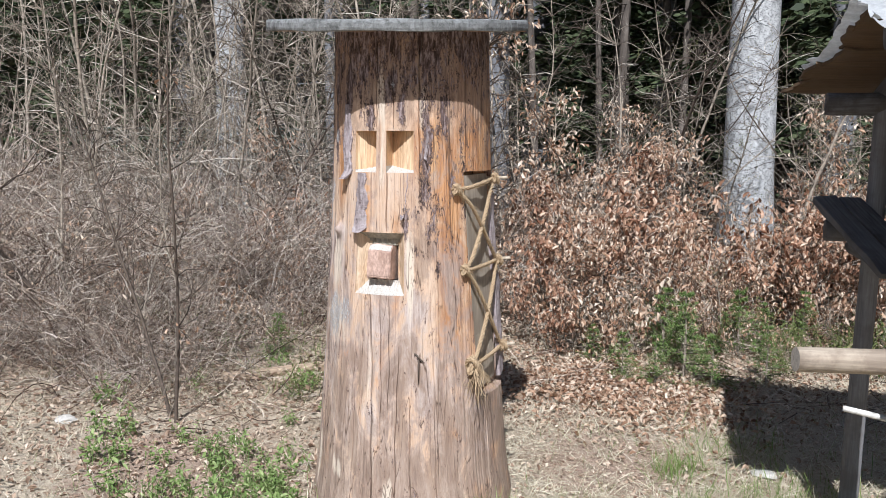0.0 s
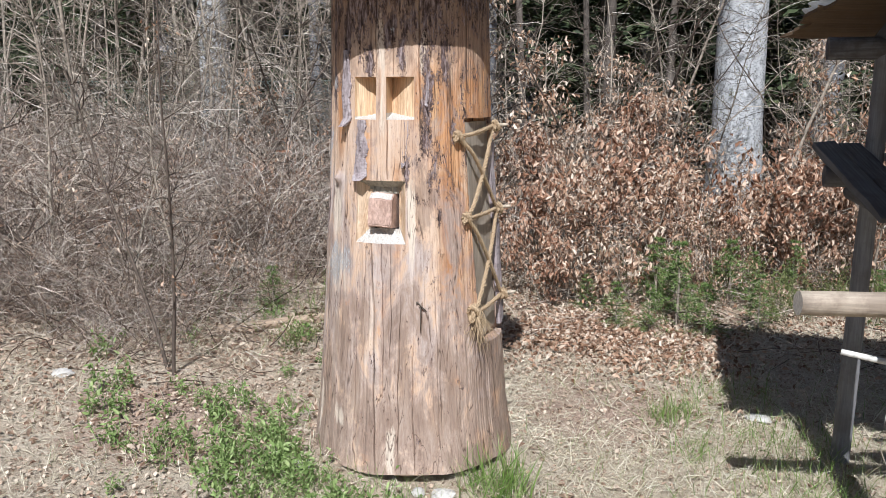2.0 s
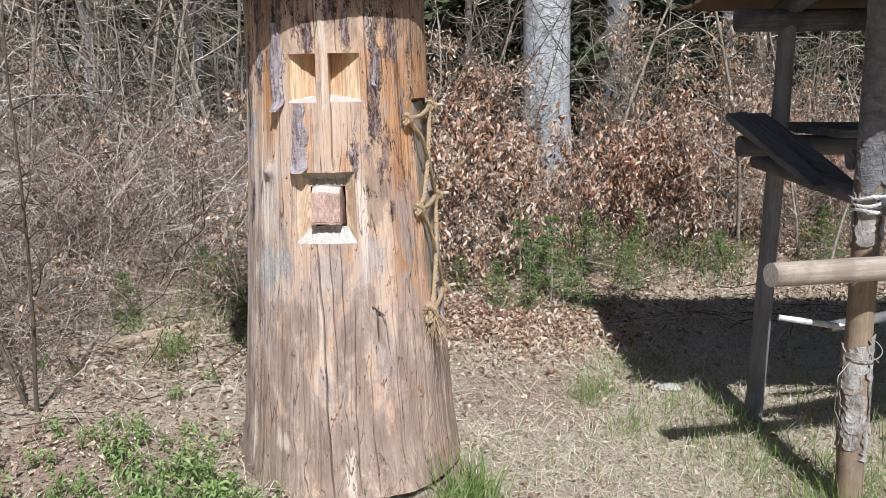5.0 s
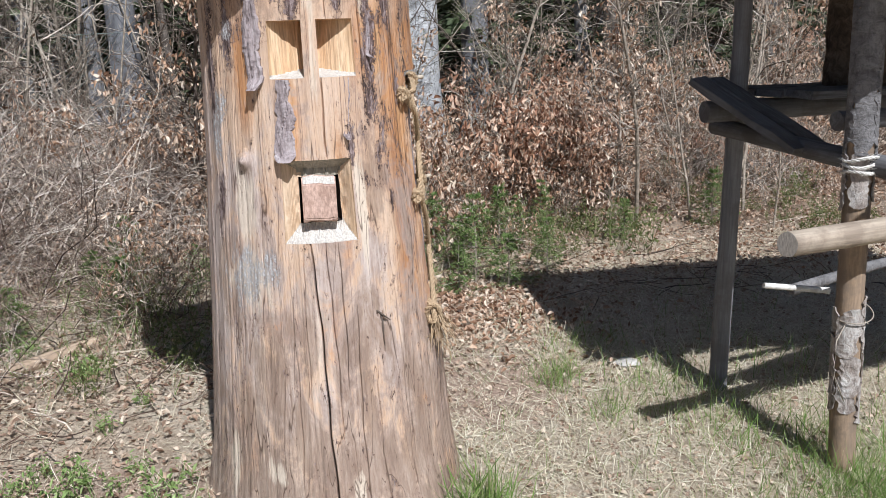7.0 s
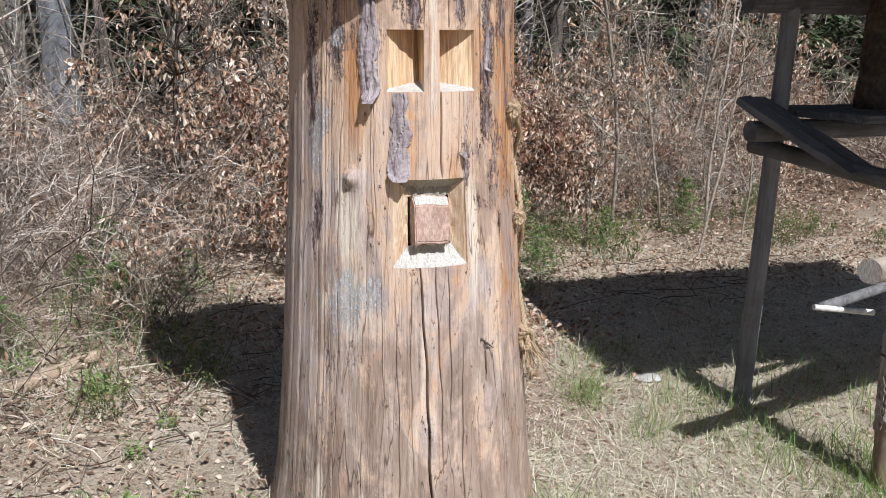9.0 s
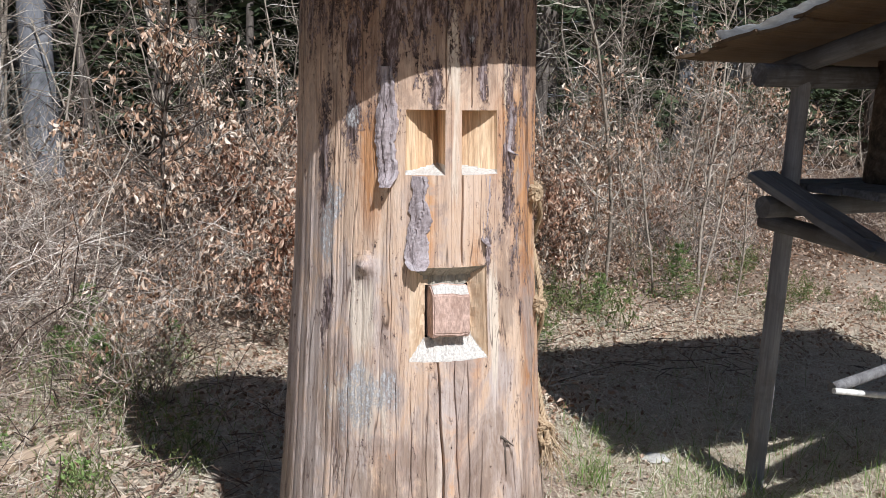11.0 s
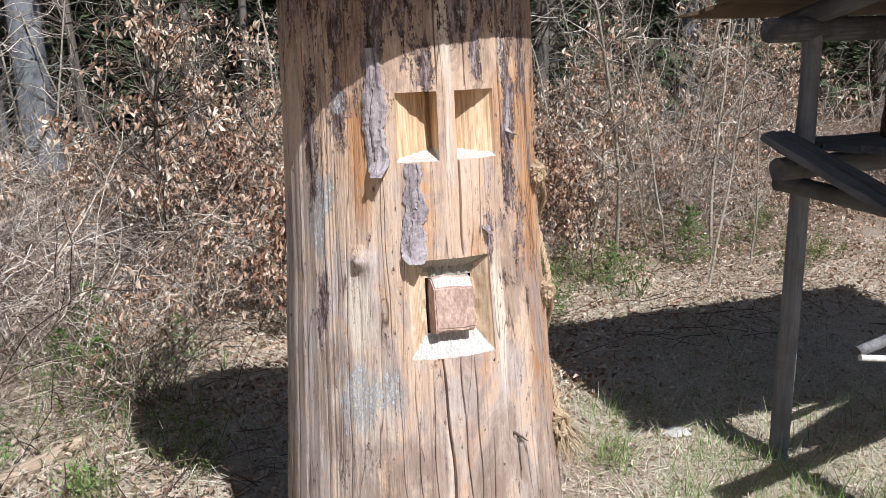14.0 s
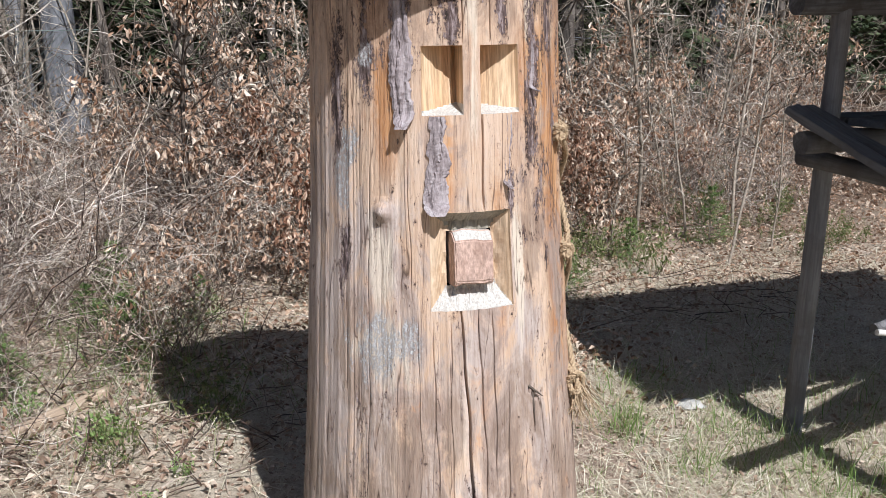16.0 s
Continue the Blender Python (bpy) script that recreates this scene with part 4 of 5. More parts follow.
def make_shelter():
    sh = thing("log_shelter", (1.78, 0.15, -0.15), "rough pole shelter with a lapped board roof and shelf", "shelter")
    o = Matrix.Translation((-1.78, -0.15, 0.15))

    def pole(name, a, b, r0, r1, mat, seed, label="", bend=0.008):
        return part(name, pole_mesh(name, (Vector(b) - Vector(a)).length, r0, r1, mat, PALE_CUT if mat is POLE_WOOD else mat, seed, bend), sh, label, o @ along(a, b))

    pole("post", (1.755, 0.545, -0.22), (1.788, 0.53, 1.60), 0.040, 0.036, FAR_POST_WOOD, 1, "", 0.004)
    near_post = pole("post", (1.815, -0.19, -0.22), (1.787, -0.172, 1.80), 0.049, 0.044, BARED_WOOD, 2, "post shedding its pale bark")
    rb = random.Random(6)
    for i in range(16):
        x0 = 0.25 + 0.40 * (i // 4) / 4 + rb.uniform(-0.03, 0.03)
        part("bark_flake", bark_plate("bark_flake", 0.0490 + 0.0008 * (i % 3), x0, x0 + rb.uniform(0.09, 0.2), 1.57 * (i % 4) + rb.uniform(-0.35, 0.35), rb.uniform(0.6, 0.95), i, PEELING, 0.008, 2, 0.003), near_post)
    for i in range(4):
        x0 = 1.02 + rb.uniform(-0.03, 0.03)
        part("bark_flake", bark_plate("bark_flake", 0.0478, x0, x0 + rb.uniform(0.14, 0.2), 1.57 * i, 0.7, 30 + i, PEELING, 0.008, 2), near_post)
        part("bark_flake", bark_plate("bark_flake", 0.0468, 1.19, 2.0, 1.57 * i, 0.98, 40 + i, GREY_BARK, 0.008, 2, 0.005), near_post)
    pole("post", (3.75, 0.53, -0.4), (3.76, 0.53, 1.60), 0.062, 0.052, POST_WOOD, 3)
    pole("post", (3.80, -0.20, -0.4), (3.80, -0.17, 1.80), 0.068, 0.060, POST_WOOD, 4)
    pole("wall_plate", (1.575, 0.53, 1.585), (4.05, 0.56, 1.60), 0.044, 0.042, POST_WOOD, 5)
    pole("ridge_pole", (1.64, -0.10, 1.79), (4.05, -0.10, 1.79), 0.055, 0.05, POST_WOOD, 6)
    pole("wall_plate", (1.66, -0.50, 1.60), (4.05, -0.50, 1.60), 0.055, 0.05, POST_WOOD, 7)
    for x in (1.80, 3.74):
        pole("rafter", (x, 0.70, 1.60), (x, -0.10, 1.80), 0.042, 0.042, POST_WOOD, 8)
        pole("rafter", (x, -0.58, 1.62), (x, -0.06, 1.80), 0.042, 0.042, POST_WOOD, 9)
    # lapped boards, back slope then front slope, under a wavy sheet
    for slope, ys in ((1, (0.78, 0.63, 0.46, 0.28, 0.10)), (-1, (-0.56, -0.48, -0.39, -0.30, -0.20))):
        for i, y in enumerate(ys):
            z = 1.662 + (0.045 if slope > 0 else 0.035) * i + (0.0 if slope > 0 else 0.03)
            x0 = (1.44, 1.485, 1.55, 1.565, 1.575)[i] + (0.0 if slope > 0 else 0.15)
            me = slab_mesh("roof_board", 4.2 - x0, 0.215, 0.014, BOARD_WOOD, 11 + i + 7 * slope, (-0.10, -0.04, -0.05, 0.02, -0.03)[i] * slope, 0.004)
            part("roof_board", me, sh, "", o @ pose(x0 + (0.10, 0.04, 0.05, 0.0, 0.03)[i] * (slope > 0), y - 0.02 * slope, z, 13 * -slope, 0, 0))
    # added unseen board, slanted to cast shade on the near post and the ground
    me = slab_mesh("roof_board", 2.3, 0.30, 0.016, BOARD_WOOD, 44, 0.95, 0.004)
    part("roof_board", me, sh, "", o @ pose(1.84, -0.80, 1.632, 13, 0, 0))
    for slope, ya, yb, za, zb in ((1, 0.70, -0.10, 1.712, 1.900), (-1, -0.66, -0.09, 1.715, 1.900)):
        part("roof_sheet", sheet_mesh("roof_sheet", 1.535, 4.25, ya, yb, za, zb, 5 + slope), sh, "thin milky corrugated sheet over the boards", o)
    # the shelf
    pole("shelf_bearer", (1.585, 0.46, 1.085), (3.95, 0.42, 1.06), 0.042, 0.04, POST_WOOD, 12)
    pole("shelf_bearer", (1.76, -0.10, 1.07), (3.95, -0.12, 1.06), 0.034, 0.034, POST_WOOD, 13)
    pole("side_bearer", (1.72, 0.60, 1.0), (1.86, -0.36, 0.93), 0.036, 0.038, POST_WOOD, 14)
    for i, (a, b, w) in enumerate([((1.585, 0.52, 1.20), (1.755, 0.07, 0.955), 0.10), ((1.69, 0.555, 1.195), (1.865, 0.10, 0.95), 0.10)]):
        me = box_mesh("landing_board", ((Vector(b) - Vector(a)).length, w, 0.028), POST_WOOD, 0.005, 0.004, 20 + i, 4)
        part("landing_board", me, sh, "sloping grey board in front of the shelf", o @ along(a, b) @ Matrix.Translation(((Vector(b) - Vector(a)).length / 2, 0, 0)))
    for i, y in enumerate((0.60, 0.42, 0.24)):
        me = box_mesh("shelf_plank", (2.2, 0.17, 0.03), POST_WOOD, 0.005, 0.004, 30 + i, 6)
        part("shelf_plank", me, sh, "", o @ pose(2.95, y, 1.135 + 0.002 * i, 0, 0.3, 0))
    # the low rail in front
    pole("rail", (1.372, -0.405, 0.755), (3.9, 0.08, 0.70), 0.041, 0.047, POLE_WOOD, 15, "peeled pale rail with a sawn end")
    pole("brace", (1.61, 0.05, 0.463), (1.86, 0.01, 0.425), 0.011, 0.012, WHITE_STICK, 16, "thin white peeled stick")
    pole("brace", (2.0, 0.42, 0.30), (2.8, 0.46, 0.42), 0.024, 0.022, GREY_BARK, 17, "grey barky pole lying in the shade")
    # a wire looped round the near post
    pts = [(1.813 + 0.063 * math.cos(a), -0.19 + 0.060 * math.sin(a), 0.36 + 0.015 * math.sin(a) + 0.01 * a) for a in np.linspace(0, 7, 30)] + [(1.70, -0.25, 0.34), (1.69, -0.26, 0.22), (1.73, -0.27, 0.12)]
    part("wire", curve_mesh("wire", pts, 0.0021, WIRE, 6), sh, "rusty wire loop", o)
    cloth = [(1.80 + 0.056 * math.cos(a), -0.183 + 0.056 * math.sin(a), 0.90 + 0.0035 * a + 0.006 * math.sin(2.3 * a)) for a in np.linspace(0, 19, 90)]
    part("lashing", rope_mesh("lashing", cloth, 0.006, WHITE_STICK), sh, "whitish lashing round the post", o)


def make_bark_hive():
    hv = thing("bark_hive", (2.3, 0.42, 1.15), "upright bark-covered log hive standing on the shelter's shelf", "log hive")
    part("body", pole_mesh("body", 0.50, 0.17, 0.16, HIVE_BARK, UNDER_WOOD, 21, 0.004, 40), hv, "", along((0, 0, 0), (0, 0, 1)))


make_shelter()
make_bark_hive()


# ---- growing things ----
def bramble_meshes(seed, stems=70, spread=0.8, height=0.95, material=None):
    rng = np.random.default_rng(seed)
    s, lf = Soup(), Soup()
    leaf_at = []
    for _ in range(stems):
        a = rng.uniform(0, 2 * math.pi)
        st = (rng.normal(0, spread * 0.45), rng.normal(0, spread * 0.3), -0.03)
        L = rng.uniform(0.7, 1.7) * height
        pts = wander(rng, st, (0.5 * math.cos(a), 0.5 * math.sin(a), rng.uniform(0.5, 1.1)), L, 8, 0.2, 0.12)
        r = rng.uniform(0.0018, 0.0040)
        s.tube(pts, np.linspace(r, r * 0.4, 8), 3)
        for _ in range(rng.integers(2, 6)):
            i = rng.integers(2, 7)
            q = wander(rng, pts[i], rng.normal(0, 1, 3) + (0, 0, 0.3), rng.uniform(0.12, 0.42), 4, 0.34, 0.06)
            s.tube(q, np.linspace(r * 0.6, 0.0014, 4), 3)
            leaf_at.append(q[-1])
            if rng.random() < 0.5:
                q2 = wander(rng, q[2], rng.normal(0, 1, 3), rng.uniform(0.08, 0.2), 3, 0.3)
                s.tube(q2, [0.0017, 0.0014, 0.001], 3)
                leaf_at.append(q2[-1])
    at = np.array(leaf_at)[rng.random(len(leaf_at)) < 0.4]
    lf.many(DRY, DRY_F, rng_turns(rng, len(at), 1.2, (0.014, 0.036)), at)
    return s.mesh("tangle", material or BRAMBLE), lf.mesh("foliage", LITTER_LEAF)


def sapling_meshes(seed, height=2.6, twigs=60, leaves=0, bushy=0.45, material=None, leaf_mat=None, r0=0.011, fork=1, low=2, ways=None, wild=0.065, leaf=(0.028, 0.064)):
    """A slender young tree: one or more stems, side twigs that fork again, and leaves at their tips."""
    rng = np.random.default_rng(seed)
    st, s, lf = Soup(), Soup(), Soup()
    tips = []
    for k in range(fork):
        way = (rng.normal(0, 0.12 + 0.12 * (fork > 1)), rng.normal(0, 0.12 + 0.12 * (fork > 1)), 1)
        way = ways[k] if ways else way
        h = height * rng.uniform(0.75, 1.0)
        stem = wander(rng, (rng.normal(0, 0.03), rng.normal(0, 0.03), -0.04), way, h, 16, wild)
        st.tube(stem, np.linspace(r0, r0 * 0.2, 16), 6)
        for _ in range(twigs // fork):
            i = rng.integers(low, 15)
            a = rng.uniform(0, 2 * math.pi)
            L = bushy * rng.uniform(0.4, 1.1) * (1.15 - 0.6 * i / 15)
            q = wander(rng, stem[i], (math.cos(a), math.sin(a), rng.uniform(0.1, 1.0)), L, 6, 0.26, -0.01)
            s.tube(q, np.linspace(r0 * 0.34, 0.0013, 6), 3)
            for _ in range(rng.integers(1, 4)):
                j = rng.integers(1, 5)
                q2 = wander(rng, q[j], rng.normal(0, 1, 3) + (q[-1] - q[0]) / L, L * rng.uniform(0.25, 0.6), 3, 0.3)
                s.tube(q2, np.linspace(0.002, 0.0008, 3), 3)
                tips.extend(q2[1:])
            tips.extend(q[2:])
    out = (st.mesh("trunk", material or TWIG, True), s.mesh("crown", material or TWIG))
    if not leaves:
        return out
    tips = np.array(tips)
    # leaves hang in sprays
    k = leaves // 12
    c = tips[rng.integers(0, len(tips), k)]
    at = np.repeat(c, 12, 0) + rng.normal(0, 0.045, (k * 12, 3))
    m = rng_turns(rng, k * 12, 0.55, leaf)
    lf.many(DROOP * (0.9, 1.1, 1), DRY_F, m, at)
    return (*out, lf.mesh("foliage", leaf_mat or BEECH_LEAF))


def spruce_meshes(seed, height=0.7, whorls=9, reach=0.35, size=0.02, per=75):
    rng = np.random.default_rng(seed)
    s, nd = Soup(), Soup()
    s.tube([(0, 0, -0.03), (0.01, 0, height * 0.5), (0, 0.01, height)], [height * 0.018, height * 0.012, 0.003], 6)
    at, ways = [], []
    for k in range(whorls):
        z = height * (0.08 + 0.86 * k / (whorls - 1))
        L = reach * (1.05 - 0.85 * k / (whorls - 1))
        for j in range(6):
            a = rng.uniform(0, 2 * math.pi)
            q = wander(rng, (0, 0, z), (math.cos(a), math.sin(a), rng.uniform(-0.1, 0.35)), L * rng.uniform(0.6, 1.1), 6, 0.08)
            s.tube(q, np.linspace(height * 0.006, 0.001, 6), 3)
            lines = [q] + [wander(rng, q[i], (q[-1] - q[0]) / L + rng.normal(0, 0.6, 3), L * 0.4, 4, 0.1) for i in (1, 2, 3, 4)]
            for ln in lines:
                n = per // 5
                f = rng.uniform(0.1, 1, n) * (len(ln) - 1.001)
                i = f.astype(int)
                at.append(ln[i] + (ln[i + 1] - ln[i]) * (f - i)[:, None])
    at = np.concatenate(at)
    quad = np.array([(-0.12, 0, 0), (0.12, 0, 0), (0.05, 1, 0.1), (-0.05, 1, 0.1)])
    nd.many(quad, [(0, 1, 2, 3)], rng_turns(rng, len(at), 0.6, (size * 0.8, size * 1.5)), at)
    return s.mesh("trunk", TWIG), nd.mesh("foliage", YOUNG_NEEDLE)


def plant(kind, variants, spots, label, category, group, seed=5, parts=("branches", "leaves"), size=(0.85, 1.2), turned=True):
    """Sets out plants: each a thing with its parts, sharing the variants' meshes."""
    r = random.Random(seed)
    for x, y, *sc in spots:
        v = variants[r.randrange(len(variants))]
        z = float(ground_z(x, y))
        k = (sc[0] if sc else 1.0) * r.uniform(*size)
        ob = thing(kind, (x, y, z), label, category, group)
        ob.rotation_euler, ob.scale = (0, 0, r.uniform(0, 6.28) if turned else 0.0), (k, k, k)
        for nm, me in zip(parts, v):
            if me is not None:
                part(nm, me, ob)


R = random.Random(12)
bram = [bramble_meshes(40 + i) for i in range(4)] + [bramble_meshes(47 + i, 64, 0.85, 0.9, PALE_BRAMBLE) for i in range(4)]
TRIO, DUO = ("trunk", "crown", "foliage"), ("tangle", "foliage")


def edge(x):
    """How far back the thicket begins."""
    return 0.62 + 0.10 * max(0.0, -1.5 - x) + 1.0 * max(0.0, x + 0.9) * (x < 0.4) + (1.45 if x >= 0.4 else 0.0)


spots = []
for i in range(62):
    x = R.uniform(-5.8, -0.15)
    back = R.random() ** 1.3 * 3.4
    spots.append((x, edge(x) + (0.85 if x > -1.2 else 0.12) + back, R.uniform(0.75, 1.1) * (0.6 if x > -2.0 and back < 1.2 else 1.0)))
for i in range(14):
    x = R.uniform(-2.9, -1.6)
    spots.append((x, R.uniform(0.75, 1.5), R.uniform(0.45, 0.6)))
for i in range(9):
    x = R.uniform(0.2, 5.5)
    spots.append((x, R.uniform(4.2, 6.5), 0.7))
for i in range(14):
    spots.append((R.uniform(4.2, 10.0), R.uniform(4.6, 10.0), R.uniform(0.9, 1.3)))
plant("bramble_bush", bram[4:], [(R.uniform(-4.5, -1.1), R.uniform(2.2, 4.8), R.uniform(0.9, 1.2)) for _ in range(9)], "high tangle of bleached bare bramble stems", "bush", "brambles at the forest edge", 6, DUO)
plant("bramble_bush", bram, spots, "tangled leafless brown bramble on the forest edge", "bush", "brambles at the forest edge", 7, DUO)

near = sapling_meshes(73, 2.5, 40, 42, 0.42, DARK_TWIG, BEECH_LEAF, 0.010, 2, 4, [(-0.17, 0.0, 1), (0.02, 0.0, 1)], 0.035, (0.016, 0.034))
plant("bare_sapling", [near], [(-1.38, 0.40, 1.0)], "thin dark forked sapling with a few withered leaves", "sapling", "bare saplings", 3, TRIO, (1, 1), False)
bare = [sapling_meshes(60 + i, 2.5 + 0.4 * i, 48, 0, 0.55, (TWIG, TWIG, TWIG, DARK_TWIG)[i % 4], r0=0.009 + 0.0012 * i) for i in range(6)]
leaning = sapling_meshes(74, 3.0, 34, 0, 0.5, TWIG, None, 0.012, 1, 5, [(0.24, 0.0, 1)], 0.05)
plant("bare_sapling", [leaning], [(3.2, 2.84, 1.0)], "leaning pale grey bare sapling with forked twigs", "sapling", "bare saplings", 3, TRIO, (1, 1), False)
spots = [(-1.75, 1.1, 0.9), (-2.5, 1.2, 0.95)]
for i in range(120):
    x, y = R.uniform(-8.0, 8.0), R.uniform(2.0, 9.5)
    if y > edge(x) + 0.9 and abs(x) < 1.2 + 0.95 * y and not (-1.6 < x < 1.7 and y < 3.4):
        spots.append((x, y, R.uniform(0.75, 1.3)))
for i in range(26):
    spots.append((R.uniform(3.2, 10.5), R.uniform(4.5, 11.0), R.uniform(0.8, 1.3)))
for i in range(34):
    x = R.uniform(-6.5, -1.8)
    spots.append((x, edge(x) + R.uniform(0.3, 4.0), R.uniform(0.7, 1.15)))
for i in range(52):
    spots.append((R.uniform(-8.0, -0.6), R.uniform(3.6, 9.0), R.uniform(1.05, 1.6)))
plant("bare_sapling", bare, spots, "slender bare grey-brown sapling in the thicket", "sapling", "bare saplings", 8, TRIO)

beech = [sapling_meshes(80 + i, 1.0 + 0.09 * i, 60, 840, 0.46, None, (COPPER_LEAF, BEECH_LEAF)[i % 2], r0=0.008, fork=2) for i in range(4)]
spots = [(0.5, 2.5, 0.8), (0.85, 2.65, 0.85), (1.3, 3.1, 0.8), (0.2, 3.0, 0.95), (2.2, 3.9, 0.8), (3.2, 4.3, 0.9), (1.1, 3.5, 1.05), (0.6, 3.6, 1.1), (1.6, 4.0, 0.9), (0.3, 2.3, 0.6),
         (-0.35, 2.9, 0.8), (-1.0, 3.6, 0.9), (-0.1, 4.2, 1.1), (1.9, 4.8, 1.0), (2.7, 5.2, 1.1), (1.62, 3.55, 0.95), (2.0, 3.85, 1.0), (2.35, 4.3, 1.1), (1.5, 4.4, 1.2), (2.9, 4.5, 0.9), (-1.5, 2.6, 0.9), (-2.1, 3.2, 1.0), (-2.8, 2.7, 0.9), (3.6, 5.2, 1.0), (4.5, 5.0, 1.0), (5.2, 5.6, 1.1), (0.9, 4.9, 1.15), (-1.7, 4.6, 0.9), (0.1, 3.6, 1.0), (1.0, 4.2, 1.1), (-0.3, 5.2, 1.1),
         (2.0, 5.9, 1.1), (3.2, 6.2, 1.1), (0.2, 5.6, 1.1), (4.2, 6.2, 1.1), (5.6, 6.8, 1.1), (6.4, 5.8, 1.1), (6.9, 7.2, 1.2), (4.6, 7.6, 1.2), (7.6, 8.4, 1.2), (5.8, 8.8, 1.2), (8.8, 8.4, 1.2), (2.9, 7.6, 1.2)]
for i in range(34):
    x = R.uniform(0.2, 5.2)
    spots.append((x, 2.6 + 0.35 * x + R.random() * 2.6, R.uniform(0.5, 0.85)))
for i in range(7):
    spots.append((R.uniform(-3.4, 0.2), R.uniform(3.0, 5.0), R.uniform(0.6, 0.9)))
# they stay low where the pale trunk shows, and thin out among the brambles
spots = [p for i, p in enumerate(spots) if p[0] > -1.2 or i % 2]
spots = [(x, y, k * (0.6 if abs(x - 0.6 - 0.135 * (y + 3.2)) < 0.4 else 1.0)) for x, y, k in spots]
plant("beech_sapling", beech, spots, "young beech holding its dry copper-brown leaves", "sapling", "young beeches", 9, TRIO)
seedling = [sapling_meshes(180 + i, 0.42 + 0.08 * i, 26, 120, 0.3, r0=0.004, fork=2, leaf=(0.018, 0.042)) for i in range(4)]
spots = []
for i in range(44):
    x = R.uniform(-3.6, 0.1)
    spots.append((x, edge(x) + 0.75 + R.random() ** 1.2 * 2.6, R.uniform(0.6, 1.15)))
for i in range(46):
    x = R.uniform(0.3, 4.6)
    spots.append((x, 2.15 + 0.3 * x + R.random() * 2.0, R.uniform(0.6, 1.1)))
plant("beech_seedling", seedling, spots, "knee-high beech seedling with curled dry leaves", "sapling", "beech seedlings", 15, TRIO)
tall = [sapling_meshes(91 + i, 1.8 + 0.3 * i, 80, 680, 0.6, r0=0.012) for i in range(3)]
spots = [(0.85, 3.9, 0.9), (-2.4, 4.4, 0.9), (1.9, 4.4, 0.9), (3.0, 4.9, 0.9), (4.3, 5.4, 0.9), (0.3, 4.6, 1.0), (1.4, 5.6, 1.0), (5.6, 6.0, 1.0), (3.7, 6.8, 1.0), (2.5, 3.3, 0.75), (0.2, 3.3, 0.85), (2.4, 5.4, 1.0), (0.6, 5.5, 1.0), (1.45, 3.35, 0.8), (1.1, 3.0, 0.75), (1.8, 3.7, 0.9), (5.6, 5.0, 0.9), (6.6, 6.2, 1.0), (7.6, 7.0, 1.0)]
spots = [(x, y, k) for x, y, k in spots if abs(x - 0.6 - 0.135 * (y + 3.2)) > 0.35]
plant("beech_sapling", tall, spots, "tall thin young beech with a few dry leaves", "sapling", "young beeches", 4, TRIO)
big = [sapling_meshes(97, 2.7, 90, 900, 0.8, DARK_TWIG, BEECH_LEAF, 0.02, 1, 4)]
plant("beech_sapling", big, [(-0.5, 3.35, 1.0)], "taller young beech full of dry copper leaves", "sapling", "young beeches", 2, TRIO, (1, 1))
budding = [sapling_meshes(120 + i, 2.1 + 0.3 * i, 80, 420, 0.6, TWIG, BUD_LEAF, 0.009, 2, leaf=(0.010, 0.022)) for i in range(3)]
spots = [(1.0, 5.8, 1.0), (2.6, 6.0, 1.0), (2.9, 6.6, 1.1), (3.9, 5.6, 0.9), (1.6, 6.5, 1.1), (4.9, 6.6, 1.0), (0.4, 6.4, 1.1), (6.0, 7.4, 1.1), (-0.9, 5.6, 1.0), (3.4, 8.0, 1.2), (5.2, 8.4, 1.2), (7.0, 8.6, 1.2), (-2.6, 5.9, 1.0), (-4.0, 4.9, 1.0), (2.1, 5.2, 0.8), (4.4, 4.3, 0.6), (3.3, 3.7, 0.5)]
plant("budding_shrub", budding, spots, "thin bare shrub with small green buds opening", "shrub", "budding shrubs", 6, TRIO)

spr = [spruce_meshes(20 + i, 0.62 + 0.08 * i) for i in range(3)]
plant("spruce_sapling", spr, [(0.95, 1.95, 0.5), (1.28, 2.05, 0.62), (0.75, 1.95, 0.42), (1.12, 2.2, 0.72), (1.62, 2.3, 0.42), (2.5, 3.0, 0.5), (3.4, 3.3, 0.6), (-0.84, 1.78, 0.5), (-0.89, 2.56, 0.6), (-1.3, 1.5, 0.4), (-1.02, 2.1, 0.45), (-0.5, 2.2, 0.4), (1.5, 2.9, 0.6), (2.0, 3.4, 0.5), (1.12, 2.46, 0.55), (1.68, 3.07, 0.5), (0.55, 2.3, 0.4), (1.0, 2.75, 0.6)], "small green spruce seedling among dead leaves", "sapling", "small spruces", 10, ("trunk", "foliage"))


